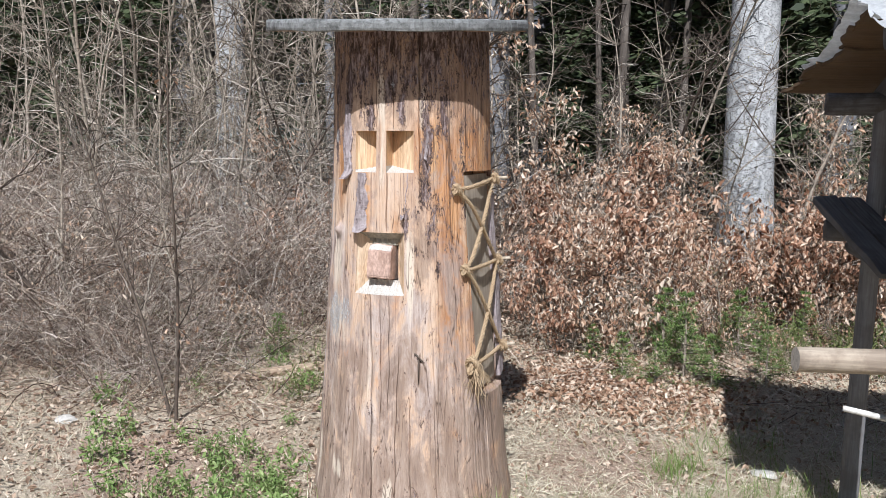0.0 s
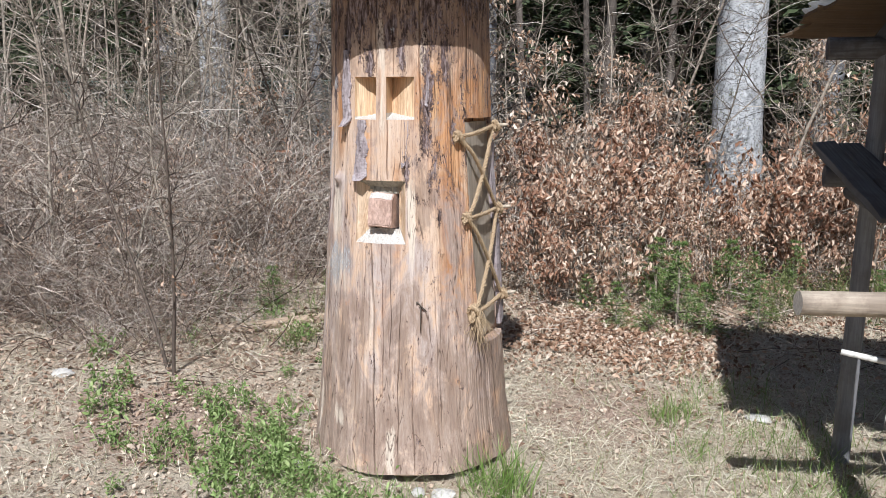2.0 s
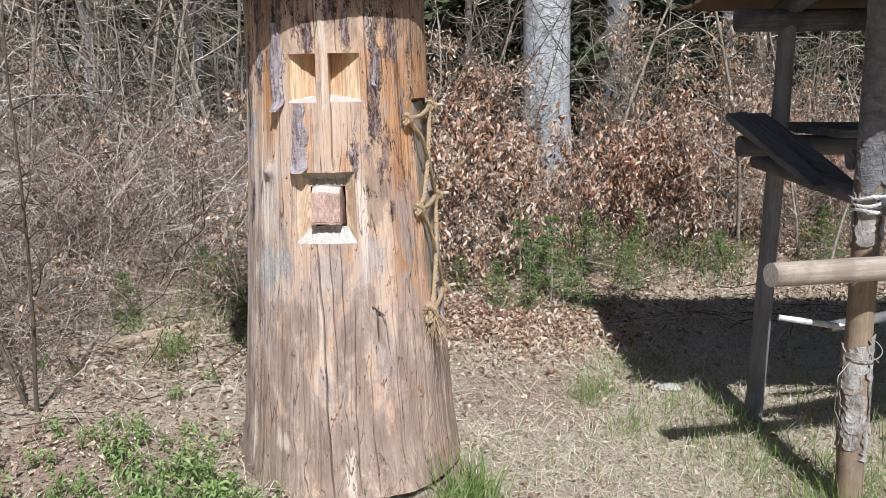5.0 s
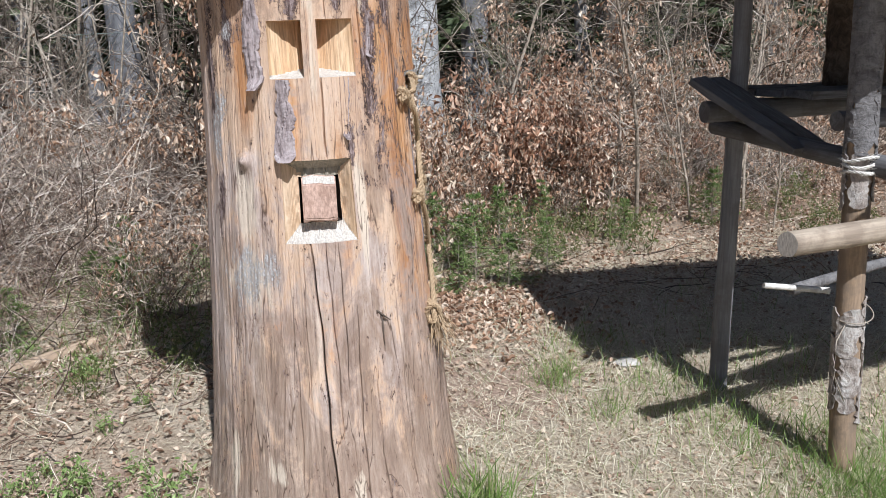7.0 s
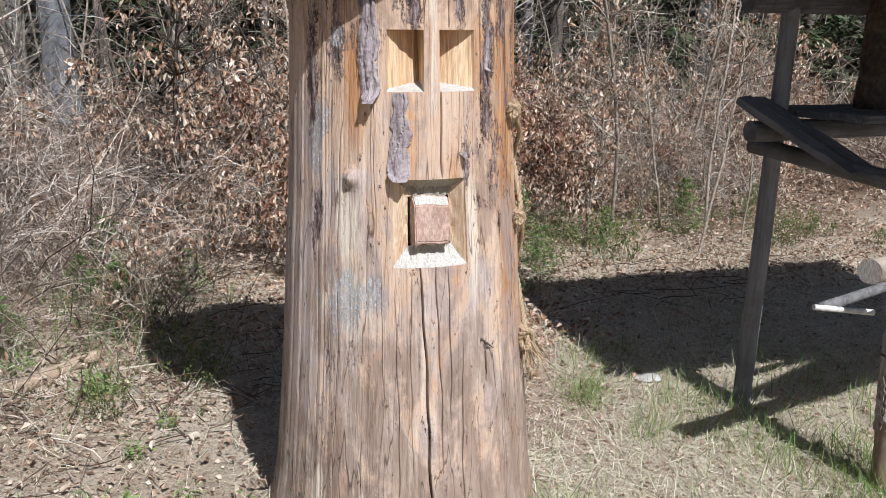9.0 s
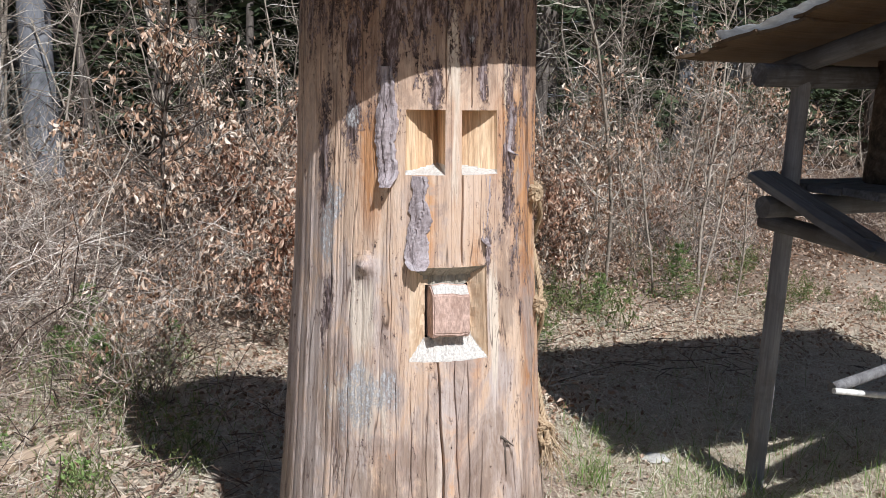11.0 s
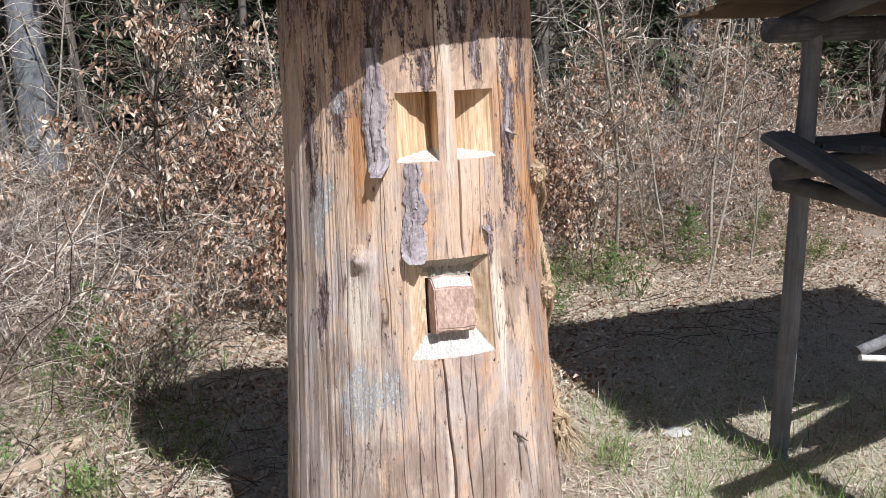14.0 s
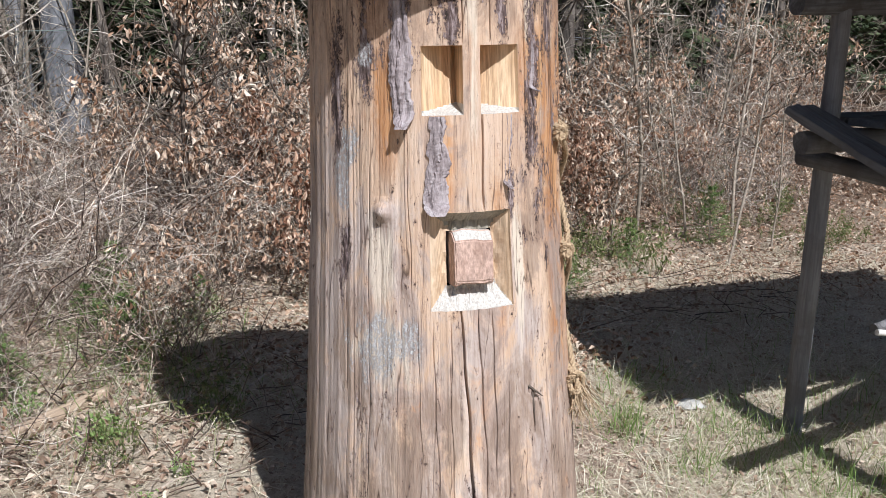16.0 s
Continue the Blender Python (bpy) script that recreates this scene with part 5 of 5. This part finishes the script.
# ---- the fence in the wood ----
def make_fence():
    y, x0, x1, h = 6.1, -6.2, -0.9, 1.42
    fence = thing("chain_link_fence", (0, y, float(ground_z(0, y))), "sagging green chain-link fence at the wood's edge", "fence")
    for i in range(5):
        x = x0 + (x1 - x0) * i / 4
        part("post", pole_mesh("post", h + 0.2, 0.024, 0.024, DARK_BARK, None, i, 0.001, 10), fence, "", along((x, 0, -0.12), (x, 0, 1.0)))
    s = Soup()
    step = 0.065
    n = int((x1 - x0 + h) / step)
    for i in range(n):
        for d in (1, -1):
            a = x0 + i * step - (h if d > 0 else 0)
            p, q = Vector((a, 0.004 * d, 0.02)), Vector((a + d * h + (h if d < 0 else 0) * 0, 0.004 * d, h))
            if d < 0:
                p, q = Vector((a + h, 0.004 * d, 0.02)), Vector((a, 0.004 * d, h))
            lo, hi = min(p.x, q.x), max(p.x, q.x)
            if lo >= x0 and hi <= x1:
                s.tube([p, q], 0.0024, 3)
    for z in (0.03, 0.75, h):
        s.tube([(x0, 0, z), ((x0 + x1) / 2, 0.02, z - 0.02), (x1, 0, z)], 0.003, 4)
    tagged(part("mesh_netting", s.mesh("mesh_netting", FENCE_WIRE), fence, "diamond wire netting"), kind="stuff")


make_fence()

# ---- trees behind ----
def trunk_mesh(name, height, r0, r1, mat, seed, limbs=6, dead=0):
    rng = np.random.default_rng(seed)
    n = 26
    z = np.linspace(-0.3, height, n)
    sides = 22
    a = np.arange(sides) * 2 * math.pi / sides
    r = np.interp(z, [-0.3, 0.15, 0.8, height], [r0 * 1.5, r0 * 1.18, r0, r1])
    cx, cy = 0.10 * np.sin(z * 0.25 + seed) * (z / height), 0.10 * np.cos(z * 0.3 + seed) * (z / height)
    lump = 1 + 0.04 * np.sin(3 * a + seed)[None] * np.exp(-z / 1.2)[:, None].clip(0.2, 1) + 0.015 * np.sin(5 * a[None] + 2 * z[:, None])
    v = np.stack([cx[:, None] + r[:, None] * lump * np.cos(a), cy[:, None] + r[:, None] * lump * np.sin(a), np.repeat(z[:, None], sides, 1)], -1).reshape(-1, 3)
    s = Soup()
    s.add(v, [(i * sides + j, i * sides + (j + 1) % sides, (i + 1) * sides + (j + 1) % sides, (i + 1) * sides + j) for i in range(n - 1) for j in range(sides)])
    trunk, s = s, (Soup() if limbs else s)
    for _ in range(limbs):
        z0 = rng.uniform(0.45, 0.98) * height
        w = rng.uniform(0, 2 * math.pi)
        q = wander(rng, (0, 0, z0), (math.cos(w), math.sin(w), rng.uniform(0.3, 0.9)), height * 0.28, 9, 0.1)
        s.tube(q, np.linspace(r0 * 0.32, 0.012, 9), 6)
        for _ in range(7):
            i = rng.integers(2, 9)
            q2 = wander(rng, q[i], rng.normal(0, 1, 3) + (0, 0, 0.4), height * 0.12, 6, 0.15)
            s.tube(q2, np.linspace(0.016, 0.003, 6), 3)
    for _ in range(dead):
        z0 = rng.uniform(1.0, height * 0.6)
        w = rng.uniform(0, 2 * math.pi)
        q = wander(rng, (r0 * 0.8 * math.cos(w), r0 * 0.8 * math.sin(w), z0), (math.cos(w), math.sin(w), rng.uniform(-0.3, 0.15)), rng.uniform(0.5, 1.6), 7, 0.1)
        s.tube(q, np.linspace(0.012, 0.002, 7), 3)
    if limbs:
        return trunk.mesh(name, mat, True), s.mesh("crown", mat)
    return s.mesh(name, mat, True)


def conifer_crown(name, height, low, reach, seed, boughs=95, coarse=1.0):
    """Drooping boughs of short needled sprays with gaps between them."""
    rng = np.random.default_rng(seed)
    s = Soup()
    spray = np.array([(-0.10, 0, 0), (0.10, 0, 0), (0.20, 0.45, -0.05), (0.0, 1.0, -0.14), (-0.20, 0.45, -0.05)])
    at, ms = [], []
    for k in range(boughs):
        seen = k < boughs * 0.7
        z = low + (5.5 * rng.random() if seen else 5.5 + (height - low - 5.5) * rng.random())
        f = (z - low) / (height - low)
        step, big = (0.14 * coarse, 0.95 * coarse) if seen else (0.34, 2.6)
        L = reach * (1.05 - 0.95 * f) * rng.uniform(0.7, 1.1)
        a = rng.uniform(0, 2 * math.pi)
        for t in np.arange(0.25, L, step):
            for side in (-1, -0.5, 0, 0.5, 1):
                b = a + side * rng.uniform(0.5, 1.1)
                c, d = math.cos(b - math.pi / 2), math.sin(b - math.pi / 2)
                k2 = rng.uniform(0.09, 0.21) * big
                at.append((math.cos(a) * t + rng.normal(0, 0.08), math.sin(a) * t + rng.normal(0, 0.08), z - 0.28 * t * t / reach + 0.1 * t + rng.normal(0, 0.05)))
                ms.append([[c * k2, -d * k2, 0], [d * k2, c * k2, 0], [rng.normal(0, 0.1), -0.12 * k2, k2]])
    s.many(spray, [(0, 1, 2, 4), (4, 2, 3)], np.array(ms), np.array(at))
    return s.mesh(name, NEEDLE)


def make_trees():
    pale = [(1.91, 7.25, 0.285, 1, PALE_BARK), (-4.96, 7.9, 0.215, 3, PALE_BARK), (-1.43, 9.3, 0.19, 6, BLUE_BARK)]
    for x, y, r, sd, bark in pale:
        ob = thing("beech_tree", (x, y, float(ground_z(x, y))), "tall pale grey-barked forest tree, bare of leaves" if bark is PALE_BARK else "straight bluish-grey forest trunk in half shade", "tree", "pale forest trees")
        tm, cm = trunk_mesh("trunk", 16, r, r * 0.5, bark, sd, 9)
        part("trunk", tm, ob)
        part("crown", cm, ob)
    slim = [trunk_mesh("trunk", 11, 0.07, 0.03, (BLUE_BARK, PALE_BARK, DARK_BARK)[i], 70 + i, 0, 22) for i in range(3)]
    rs = random.Random(14)
    for i in range(34):
        y = rs.uniform(9.0, 16)
        x = rs.uniform(-0.6, 0.95) * (y + 1.5)
        ob = thing("slender_tree", (x, y, float(ground_z(x, y))), "slender grey trunk with dead side twigs", "tree", "slender trees of the wood")
        k = rs.uniform(0.7, 1.5)
        ob.rotation_euler = (rs.uniform(-0.05, 0.05), rs.uniform(-0.05, 0.05), rs.uniform(0, 6.28))
        part("trunk", slim[(2, 0, 2, 0, 2)[i % 5]], ob, "", Matrix.Diagonal((k, k, 1, 1)))
    rng = random.Random(4)
    dark = [(-1.7, 15.3, 0.31, 0), (3.28, 9.4, 0.2, 0), (-3.1, 11.5, 0.12, 0), (0.2, 12.6, 0.16, 0), (0.95, 14.0, 0.2, 0)]
    dark += [(5.6, 9.6, 0.15, 0), (7.0, 10.6, 0.17, 0), (8.6, 10.2, 0.14, 0), (9.8, 12.0, 0.2, 0), (4.4, 11.2, 0.13, 0), (11.5, 12.4, 0.18, 0), (-5.8, 10.8, 0.16, 0)]
    for i in range(78):
        y = 10.5 + 30 * (i / 78) ** 1.2
        dark.append((rng.uniform(-0.95, 1.1) * (y + 4), y, rng.uniform(0.10, 0.24), 0))
    trunks = [(trunk_mesh("trunk", 15, 0.2, 0.05, m, 30 + i, 0, 26), conifer_crown("crown", 15.5, 0.6 + 0.7 * i, 2.5, 50 + i, 90)) for i, m in enumerate((DARK_BARK, BLUE_BARK, DARK_BARK))]
    far = [(tm, conifer_crown("crown", 15.5, 0.3, 2.7, 60 + i, 80, 2.2)) for i, (tm, _) in enumerate(trunks)]
    for i, (x, y, r, _) in enumerate(dark):
        tm, cm = trunks[1] if i < 2 else (trunks if y < 15 else far)[i % 3]
        ob = thing("spruce_tree", (x, y, float(ground_z(x, y))), "tall dark spruce of the wood behind", "tree", "spruces of the wood")
        k = r / 0.2
        ob.rotation_euler = (0, 0, rng.uniform(0, 6.28))
        part("trunk", tm, ob, "", Matrix.Diagonal((k, k, 1, 1)))
        part("crown", cm, ob)


make_trees()


def make_backdrop():
    """An added curved sheet far behind everything, its dark colours painting the wood's shade."""
    n = Nodes("wood_shade", 1.0, 0.0)
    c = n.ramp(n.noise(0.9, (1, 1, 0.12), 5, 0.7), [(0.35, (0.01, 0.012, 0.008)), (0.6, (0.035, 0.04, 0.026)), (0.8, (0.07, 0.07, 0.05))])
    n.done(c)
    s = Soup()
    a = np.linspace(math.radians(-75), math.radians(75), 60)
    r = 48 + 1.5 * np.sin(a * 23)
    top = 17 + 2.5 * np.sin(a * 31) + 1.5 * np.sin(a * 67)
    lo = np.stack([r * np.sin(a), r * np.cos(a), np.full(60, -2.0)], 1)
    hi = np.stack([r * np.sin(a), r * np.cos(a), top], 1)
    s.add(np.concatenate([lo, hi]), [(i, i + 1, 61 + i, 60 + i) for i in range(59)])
    tagged(new("backdrop", s.mesh("backdrop", n.m)), "dark sheet painted as the shaded depth of the spruce wood", "backdrop", kind="structure")


make_backdrop()


# ---- litter, grass and weeds ----
def scatter(rng, n, box, keep):
    x, y = rng.uniform(box[0], box[1], n), rng.uniform(box[2], box[3], n)
    k = keep(x, y) > rng.random(n)
    return x[k], y[k]


def off_log(x, y):
    return (np.hypot(x, y) > 0.41) * 1.0


rng = np.random.default_rng(3)


def litter_share(x, y):
    patch = np.exp(-(((x - 0.75) / 0.75) ** 2 + ((y - 1.7) / 0.55) ** 2))
    deep = (y > 0.75 + 0.9 * np.clip(x, 0, 1.3)) * 0.7
    left = 0.4 * (x < -0.4) * (y > -0.5) * (y < 1.6)
    return off_log(x, y) * np.clip(0.05 + deep + left + patch + 0.08 * (bumpy(x, y, 2) > 0.2), 0, 1)


s = Soup()
x, y = scatter(rng, 66000, (-4.5, 5.5, -1.0, 7), litter_share)
m = rng_turns(rng, len(x), 0.5, (0.014, 0.044))
s.many(DRY * (1.1, 1, 1.3), DRY_F, m, np.stack([x, y, ground_z(x, y) + rng.uniform(0.003, 0.035, len(x))], 1))
x, y = scatter(rng, 12000, (-9, 10, 4, 14), lambda x, y: 0.9 + 0 * x)
m = rng_turns(rng, len(x), 0.45, (0.05, 0.10))
s.many(DRY * (1.1, 1, 1.3), DRY_F, m, np.stack([x, y, ground_z(x, y) + rng.uniform(0.003, 0.03, len(x))], 1))
x, y = scatter(rng, 52000, (-3.6, 4.2, -1.4, 2.8), lambda x, y: off_log(x, y) * 0.85)
m = rng_turns(rng, len(x), 0.5, (0.008, 0.026))
s.many(np.array([(0, 0, 0), (0.4, 0.5, 0.1), (0, 1, 0.02), (-0.35, 0.45, 0.12)]), [(0, 1, 2, 3)], m, np.stack([x, y, ground_z(x, y) + rng.uniform(0.002, 0.012, len(x))], 1))
tagged(new("leaf_litter", s.mesh("leaf_litter", LITTER_LEAF)), "dry brown fallen leaves scattered over the ground", "leaf litter", kind="stuff")

s = Soup()
x, y = rng.normal(0.72, 0.42, 3400), rng.normal(1.74, 0.28, 3400)
x2, y2 = scatter(rng, 9000, (-0.6, 6.5, 2.1, 6.0), lambda x, y: 0.8 + 0 * x)
x, y = np.r_[x, x2], np.r_[y, y2]
m = rng_turns(rng, len(x), 0.5, (0.018, 0.048))
s.many(DRY * (1.1, 1, 1.3), DRY_F, m, np.stack([x, y, ground_z(x, y) + rng.uniform(0.006, 0.045, len(x))], 1))
tagged(new("beech_leaf_litter", s.mesh("beech_leaf_litter", BEECH_LEAF)), "copper-coloured fallen beech leaves in a drift", "leaf litter", kind="stuff")

s = Soup()
x, y = scatter(rng, 130000, (-3.0, 4.2, -1.3, 3.0), lambda x, y: off_log(x, y) * np.clip(0.45 - 0.75 * np.exp(-(((x - 0.72) / 0.4) ** 2 + ((y - 0.75) / 0.45) ** 2)) - 0.3 * np.exp(-(((x + 0.95) / 0.6) ** 2 + ((y + 0.1) / 0.4) ** 2)) + 0.5 * (x > 0.3) * (y < 1.3) + 0.3 * (bumpy(x + 1, y, 2.2) > 0) - 0.5 * np.exp(-(((x - 0.75) / 0.5) ** 2 + ((y - 1.8) / 0.4) ** 2)) - 0.3 * (x < -0.5), 0, 1))
m = rng_turns(rng, len(x), 0.3, (0.025, 0.13))
s.many(STRAND * (0.8, 1, 1), BLADE_F, m, np.stack([x, y, ground_z(x, y) + rng.uniform(0.002, 0.02, len(x))], 1))
x, y = scatter(rng, 11000, (-3.5, 4.5, -1.2, 3.2), lambda x, y: off_log(x, y) * np.clip(0.2 + 0.25 * (x > 0.9) + 0.6 * (bumpy(x + 2, y + 1, 3) > 0.3), 0, 1))
s.many(BLADE * (0.7, 1, 1), BLADE_F, rng_turns(rng, len(x), 0.6, (0.06, 0.16)), np.stack([x, y, ground_z(x, y)], 1))
tagged(new("dead_grass", s.mesh("dead_grass", STRAW)), "flattened straw-coloured dead grass on the ground", "dead grass", kind="stuff")

s = Soup()
tufts = [(0.37, -0.33, 0.12, 170, 0.18), (0.44, -0.28, 0.1, 100, 0.2), (1.02, 0.69, 0.10, 110, 0.13), (1.12, 0.80, 0.09, 60, 0.15), (1.55, 0.2, 0.35, 170, 0.13), (1.62, -0.1, 0.4, 200, 0.13), (1.75, -0.55, 0.4, 420, 0.14), (1.76, -0.36, 0.22, 420, 0.13), (1.55, -0.85, 0.35, 900, 0.15), (1.9, -0.05, 0.25, 200, 0.14), (1.45, -0.55, 0.35, 240, 0.12), (1.66, 0.5, 0.3, 60, 0.13), (1.85, 0.1, 0.4, 200, 0.14), (1.95, -0.6, 0.3, 500, 0.16), (2.2, -0.3, 0.5, 260, 0.17), (2.2, 0.6, 0.5, 160, 0.17),
         (1.2, -0.6, 0.3, 110, 0.1), (-0.2, -0.7, 0.5, 120, 0.09), (-1.0, 1.25, 0.5, 220, 0.13), (-1.8, 1.2, 0.6, 200, 0.13), (-0.75, 1.9, 0.4, 120, 0.14), (1.35, 0.42, 0.3, 90, 0.13), (-1.0, -0.4, 0.5, 140, 0.09), (0.85, 0.1, 0.5, 70, 0.08), (0.7, 0.9, 0.3, 60, 0.09),
         (1.37, 1.1, 0.25, 110, 0.15), (1.55, 0.62, 0.3, 120, 0.14), (1.9, 1.2, 0.8, 160, 0.12), (2.4, 1.6, 0.8, 160, 0.12), (-0.8, 1.6, 0.3, 120, 0.14), (-0.45, 1.35, 0.3, 110, 0.12), (1.15, 0.35, 0.12, 70, 0.14), (-0.95, 2.0, 0.6, 160, 0.2),
         (-0.3, -0.42, 0.16, 120, 0.11), (-0.1, -0.47, 0.18, 130, 0.1), (0.1, -0.5, 0.14, 100, 0.1), (0.9, -0.1, 0.6, 160, 0.1), (1.2, 0.7, 0.5, 140, 0.11)]
for tx, ty, sp, n, h in tufts:
    x, y = rng.normal(tx, sp * 0.5, n), rng.normal(ty, sp * 0.5, n)
    k = np.hypot(x, y) > 0.42
    x, y = x[k], y[k]
    s.many(BLADE * (0.8, 1, 1), BLADE_F, rng_turns(rng, len(x), 0.4, (h * 0.6, h * 1.25)), np.stack([x, y, ground_z(x, y) - 0.004], 1))
tagged(new("green_grass", s.mesh("green_grass", GRASS)), "fresh green tufts of spring grass", "grass", kind="stuff")


s = Soup()
for _ in range(2000):
    x = rng.uniform(-4.2, 4.5)
    y = edge(x) - 0.35 + rng.random() ** 1.5 * 3.0
    if x > 0.3 and rng.random() < 0.55:
        continue
    a = rng.uniform(0, 2 * math.pi)
    q = wander(rng, (x, y, float(ground_z(x, y)) + rng.uniform(0.005, 0.06)), (math.cos(a), math.sin(a), rng.uniform(-0.05, 0.35)), rng.uniform(0.12, 0.6 if y > 1.9 else 0.26), 5, 0.14, 0.02)
    r = rng.uniform(0.0014, 0.0042)
    s.tube(q, np.linspace(r, r * 0.5, 5), 3)
tagged(new("dead_twigs", s.mesh("dead_twigs", BRAMBLE)), "fallen bleached twigs strewn under the thicket", "twigs", kind="stuff")


def weed_mesh(seed):
    rng = np.random.default_rng(seed)
    s = Soup()
    for _ in range(7):
        a = rng.uniform(0, 6.28)
        q = wander(rng, (rng.normal(0, 0.03), rng.normal(0, 0.03), -0.005), (0.5 * math.cos(a), 0.5 * math.sin(a), 1), rng.uniform(0.06, 0.15), 5, 0.1)
        s.tube(q, 0.0015, 3)
        k = 9
        m = rng_turns(rng, k, 0.6, (0.014, 0.034))
        s.many(LEAF * (0.75, 1, 1), LEAF_F, m, q[rng.integers(2, 5, k)] + rng.normal(0, 0.014, (k, 3)))
    return s.mesh("leaves", WEED)


def bilberry_mesh(seed):
    rng = np.random.default_rng(100 + seed)
    s = Soup()
    ends = []
    for _ in range(16):
        a = rng.uniform(0, 6.28)
        q = wander(rng, (rng.normal(0, 0.05), rng.normal(0, 0.05), -0.005), (0.5 * math.cos(a), 0.5 * math.sin(a), 1), rng.uniform(0.1, 0.26), 6, 0.15)
        s.tube(q, 0.0012, 3)
        ends.extend(q[2:])
    ends = np.array(ends)
    at = ends[rng.integers(0, len(ends), 170)] + rng.normal(0, 0.012, (170, 3))
    s.many(DRY, DRY_F, rng_turns(rng, 170, 0.8, (0.012, 0.026)), at)
    return s.mesh("foliage", SHRUB_LEAF)


weeds = [(weed_mesh(i),) for i in range(5)]
spots = []
for cx, cy, sp, n in ((-0.57, -0.36, 0.14, 28), (-0.36, -0.56, 0.16, 20), (-0.75, -0.05, 0.2, 5), (-1.15, -0.2, 0.3, 5), (-0.05, -0.56, 0.14, 9), (-0.9, -0.30, 0.28, 6), (-1.35, -0.1, 0.25, 4), (-1.1, 0.35, 0.4, 5), (-0.8, 0.1, 0.2, 3), (-1.1, 1.2, 0.3, 4), (-1.9, 0.0, 0.4, 3), (-0.05, -0.75, 0.25, 4)):
    for _ in range(n):
        px, py = R.gauss(cx, sp), R.gauss(cy, sp)
        if math.hypot(px, py) > 0.48:
            spots.append((px, py))
low = []
for i in range(60):
    x = R.uniform(-0.4, 5.0)
    low.append((x, R.uniform(2.5, 5.6), R.uniform(0.9, 1.7)))
for i in range(9):
    x = R.uniform(-3.0, -0.5)
    low.append((x, edge(x) + R.uniform(0.0, 1.6), R.uniform(0.9, 1.5)))
plant("bilberry_shrub", [(bilberry_mesh(i),) for i in range(4)], low, "low green shrub showing through the dead leaves", "shrub", "low green shrubs", 13, ("foliage",), (0.7, 1.1))
plant("weed", weeds, spots, "low leafy green weed growing in the litter", "weed", "weeds round the log", 11, ("foliage",), (0.55, 1.15))


# ---- loose things on the ground ----
def fallen_twig(seed, a, length, turn, r=0.006):
    rng = np.random.default_rng(seed)
    s = Soup()
    q = wander(rng, (0, 0, 0), (math.cos(turn), math.sin(turn), 0.05), length, 9, 0.08)
    q[:, 2] = np.abs(q[:, 2]) * 0.6 + r
    s.tube(q, np.linspace(r, r * 0.35, 9), 6, True)
    for i in (3, 5):
        s.tube(wander(rng, q[i], (math.cos(turn + 0.9), math.sin(turn + 0.9), 0.5), length * 0.3, 5, 0.12), np.linspace(r * 0.6, r * 0.25, 5), 5, True)
    ob = new("fallen_twig", s.mesh("fallen_twig", PALE_STICK, True))
    ob.location = (*a, float(ground_z(*a)) + 0.01)
    tagged(ob, "bleached forked twig lying on the ground", "twig", "fallen twigs")


def lying_twig(pts, r, fork=None):
    s = Soup()
    s.tube(pts, np.linspace(r, r * 0.4, len(pts)), 6, True)
    if fork:
        s.tube(fork, np.linspace(r * 0.7, r * 0.3, len(fork)), 6, True)
    tagged(new("fallen_twig", s.mesh("fallen_twig", PALE_STICK, True)), "thin bleached twig lying on the ground", "twig", "fallen twigs")


def make_deadwood():
    lying_twig([(-0.86, 1.23, 0.10), (-0.72, 1.27, 0.09), (-0.61, 1.31, 0.08)], 0.006)
    lying_twig([(-0.60, 1.10, 0.05), (-0.48, 1.14, 0.06), (-0.36, 1.20, 0.08)], 0.006, [(-0.48, 1.14, 0.06), (-0.45, 1.16, 0.10), (-0.41, 1.19, 0.17)])
    lying_twig([(1.20, 1.66, -0.07), (1.35, 1.69, -0.05), (1.57, 1.69, -0.04), (1.77, 1.69, -0.02)], 0.005, [(1.35, 1.69, -0.05), (1.42, 1.74, 0.0), (1.44, 1.76, 0.06)])
    fallen_twig(4, (-0.2, 1.9), 0.4, 2.2, 0.005)
    me = pole_mesh("dead_branch", 0.68, 0.036, 0.027, ROTTEN_WOOD, ROTTEN_WOOD, 31, 0.012, 14)
    ob = new("dead_branch", me)
    ob.matrix_world = along((-1.42, 1.01, 0.10), (-0.92, 1.47, 0.085))
    tagged(ob, "pale rotten branch lying at the bramble's foot", "branch")
    # stones; the first and last are stone shapes standing in for pale paper-like scraps
    for i, (x, y, r) in enumerate([(1.46, 0.835, 0.05), (0.21, -0.42, 0.036), (0.12, -0.44, 0.024), (-0.36, -0.35, 0.03), (-1.806, 0.18, 0.04)]):
        bm = bmesh.new()
        bmesh.ops.create_icosphere(bm, subdivisions=2, radius=r)
        for v in bm.verts:
            v.co = Vector((v.co.x * 1.3, v.co.y, v.co.z * (0.2 if i == 0 else 0.55))) * (1 + 0.55 * noise.noise(v.co * 30 + Vector((i, 0, 0))))
        me = bpy.data.meshes.new("stone")
        bm.to_mesh(me)
        bm.free()
        me.materials.append(STONE)
        ob = new("stone", me)
        ob.location = (x, y, float(ground_z(x, y)) + r * 0.22)
        tagged(ob, "small whitish stone or paper-like scrap lying on the ground", "stone", "whitish stones")


make_deadwood()
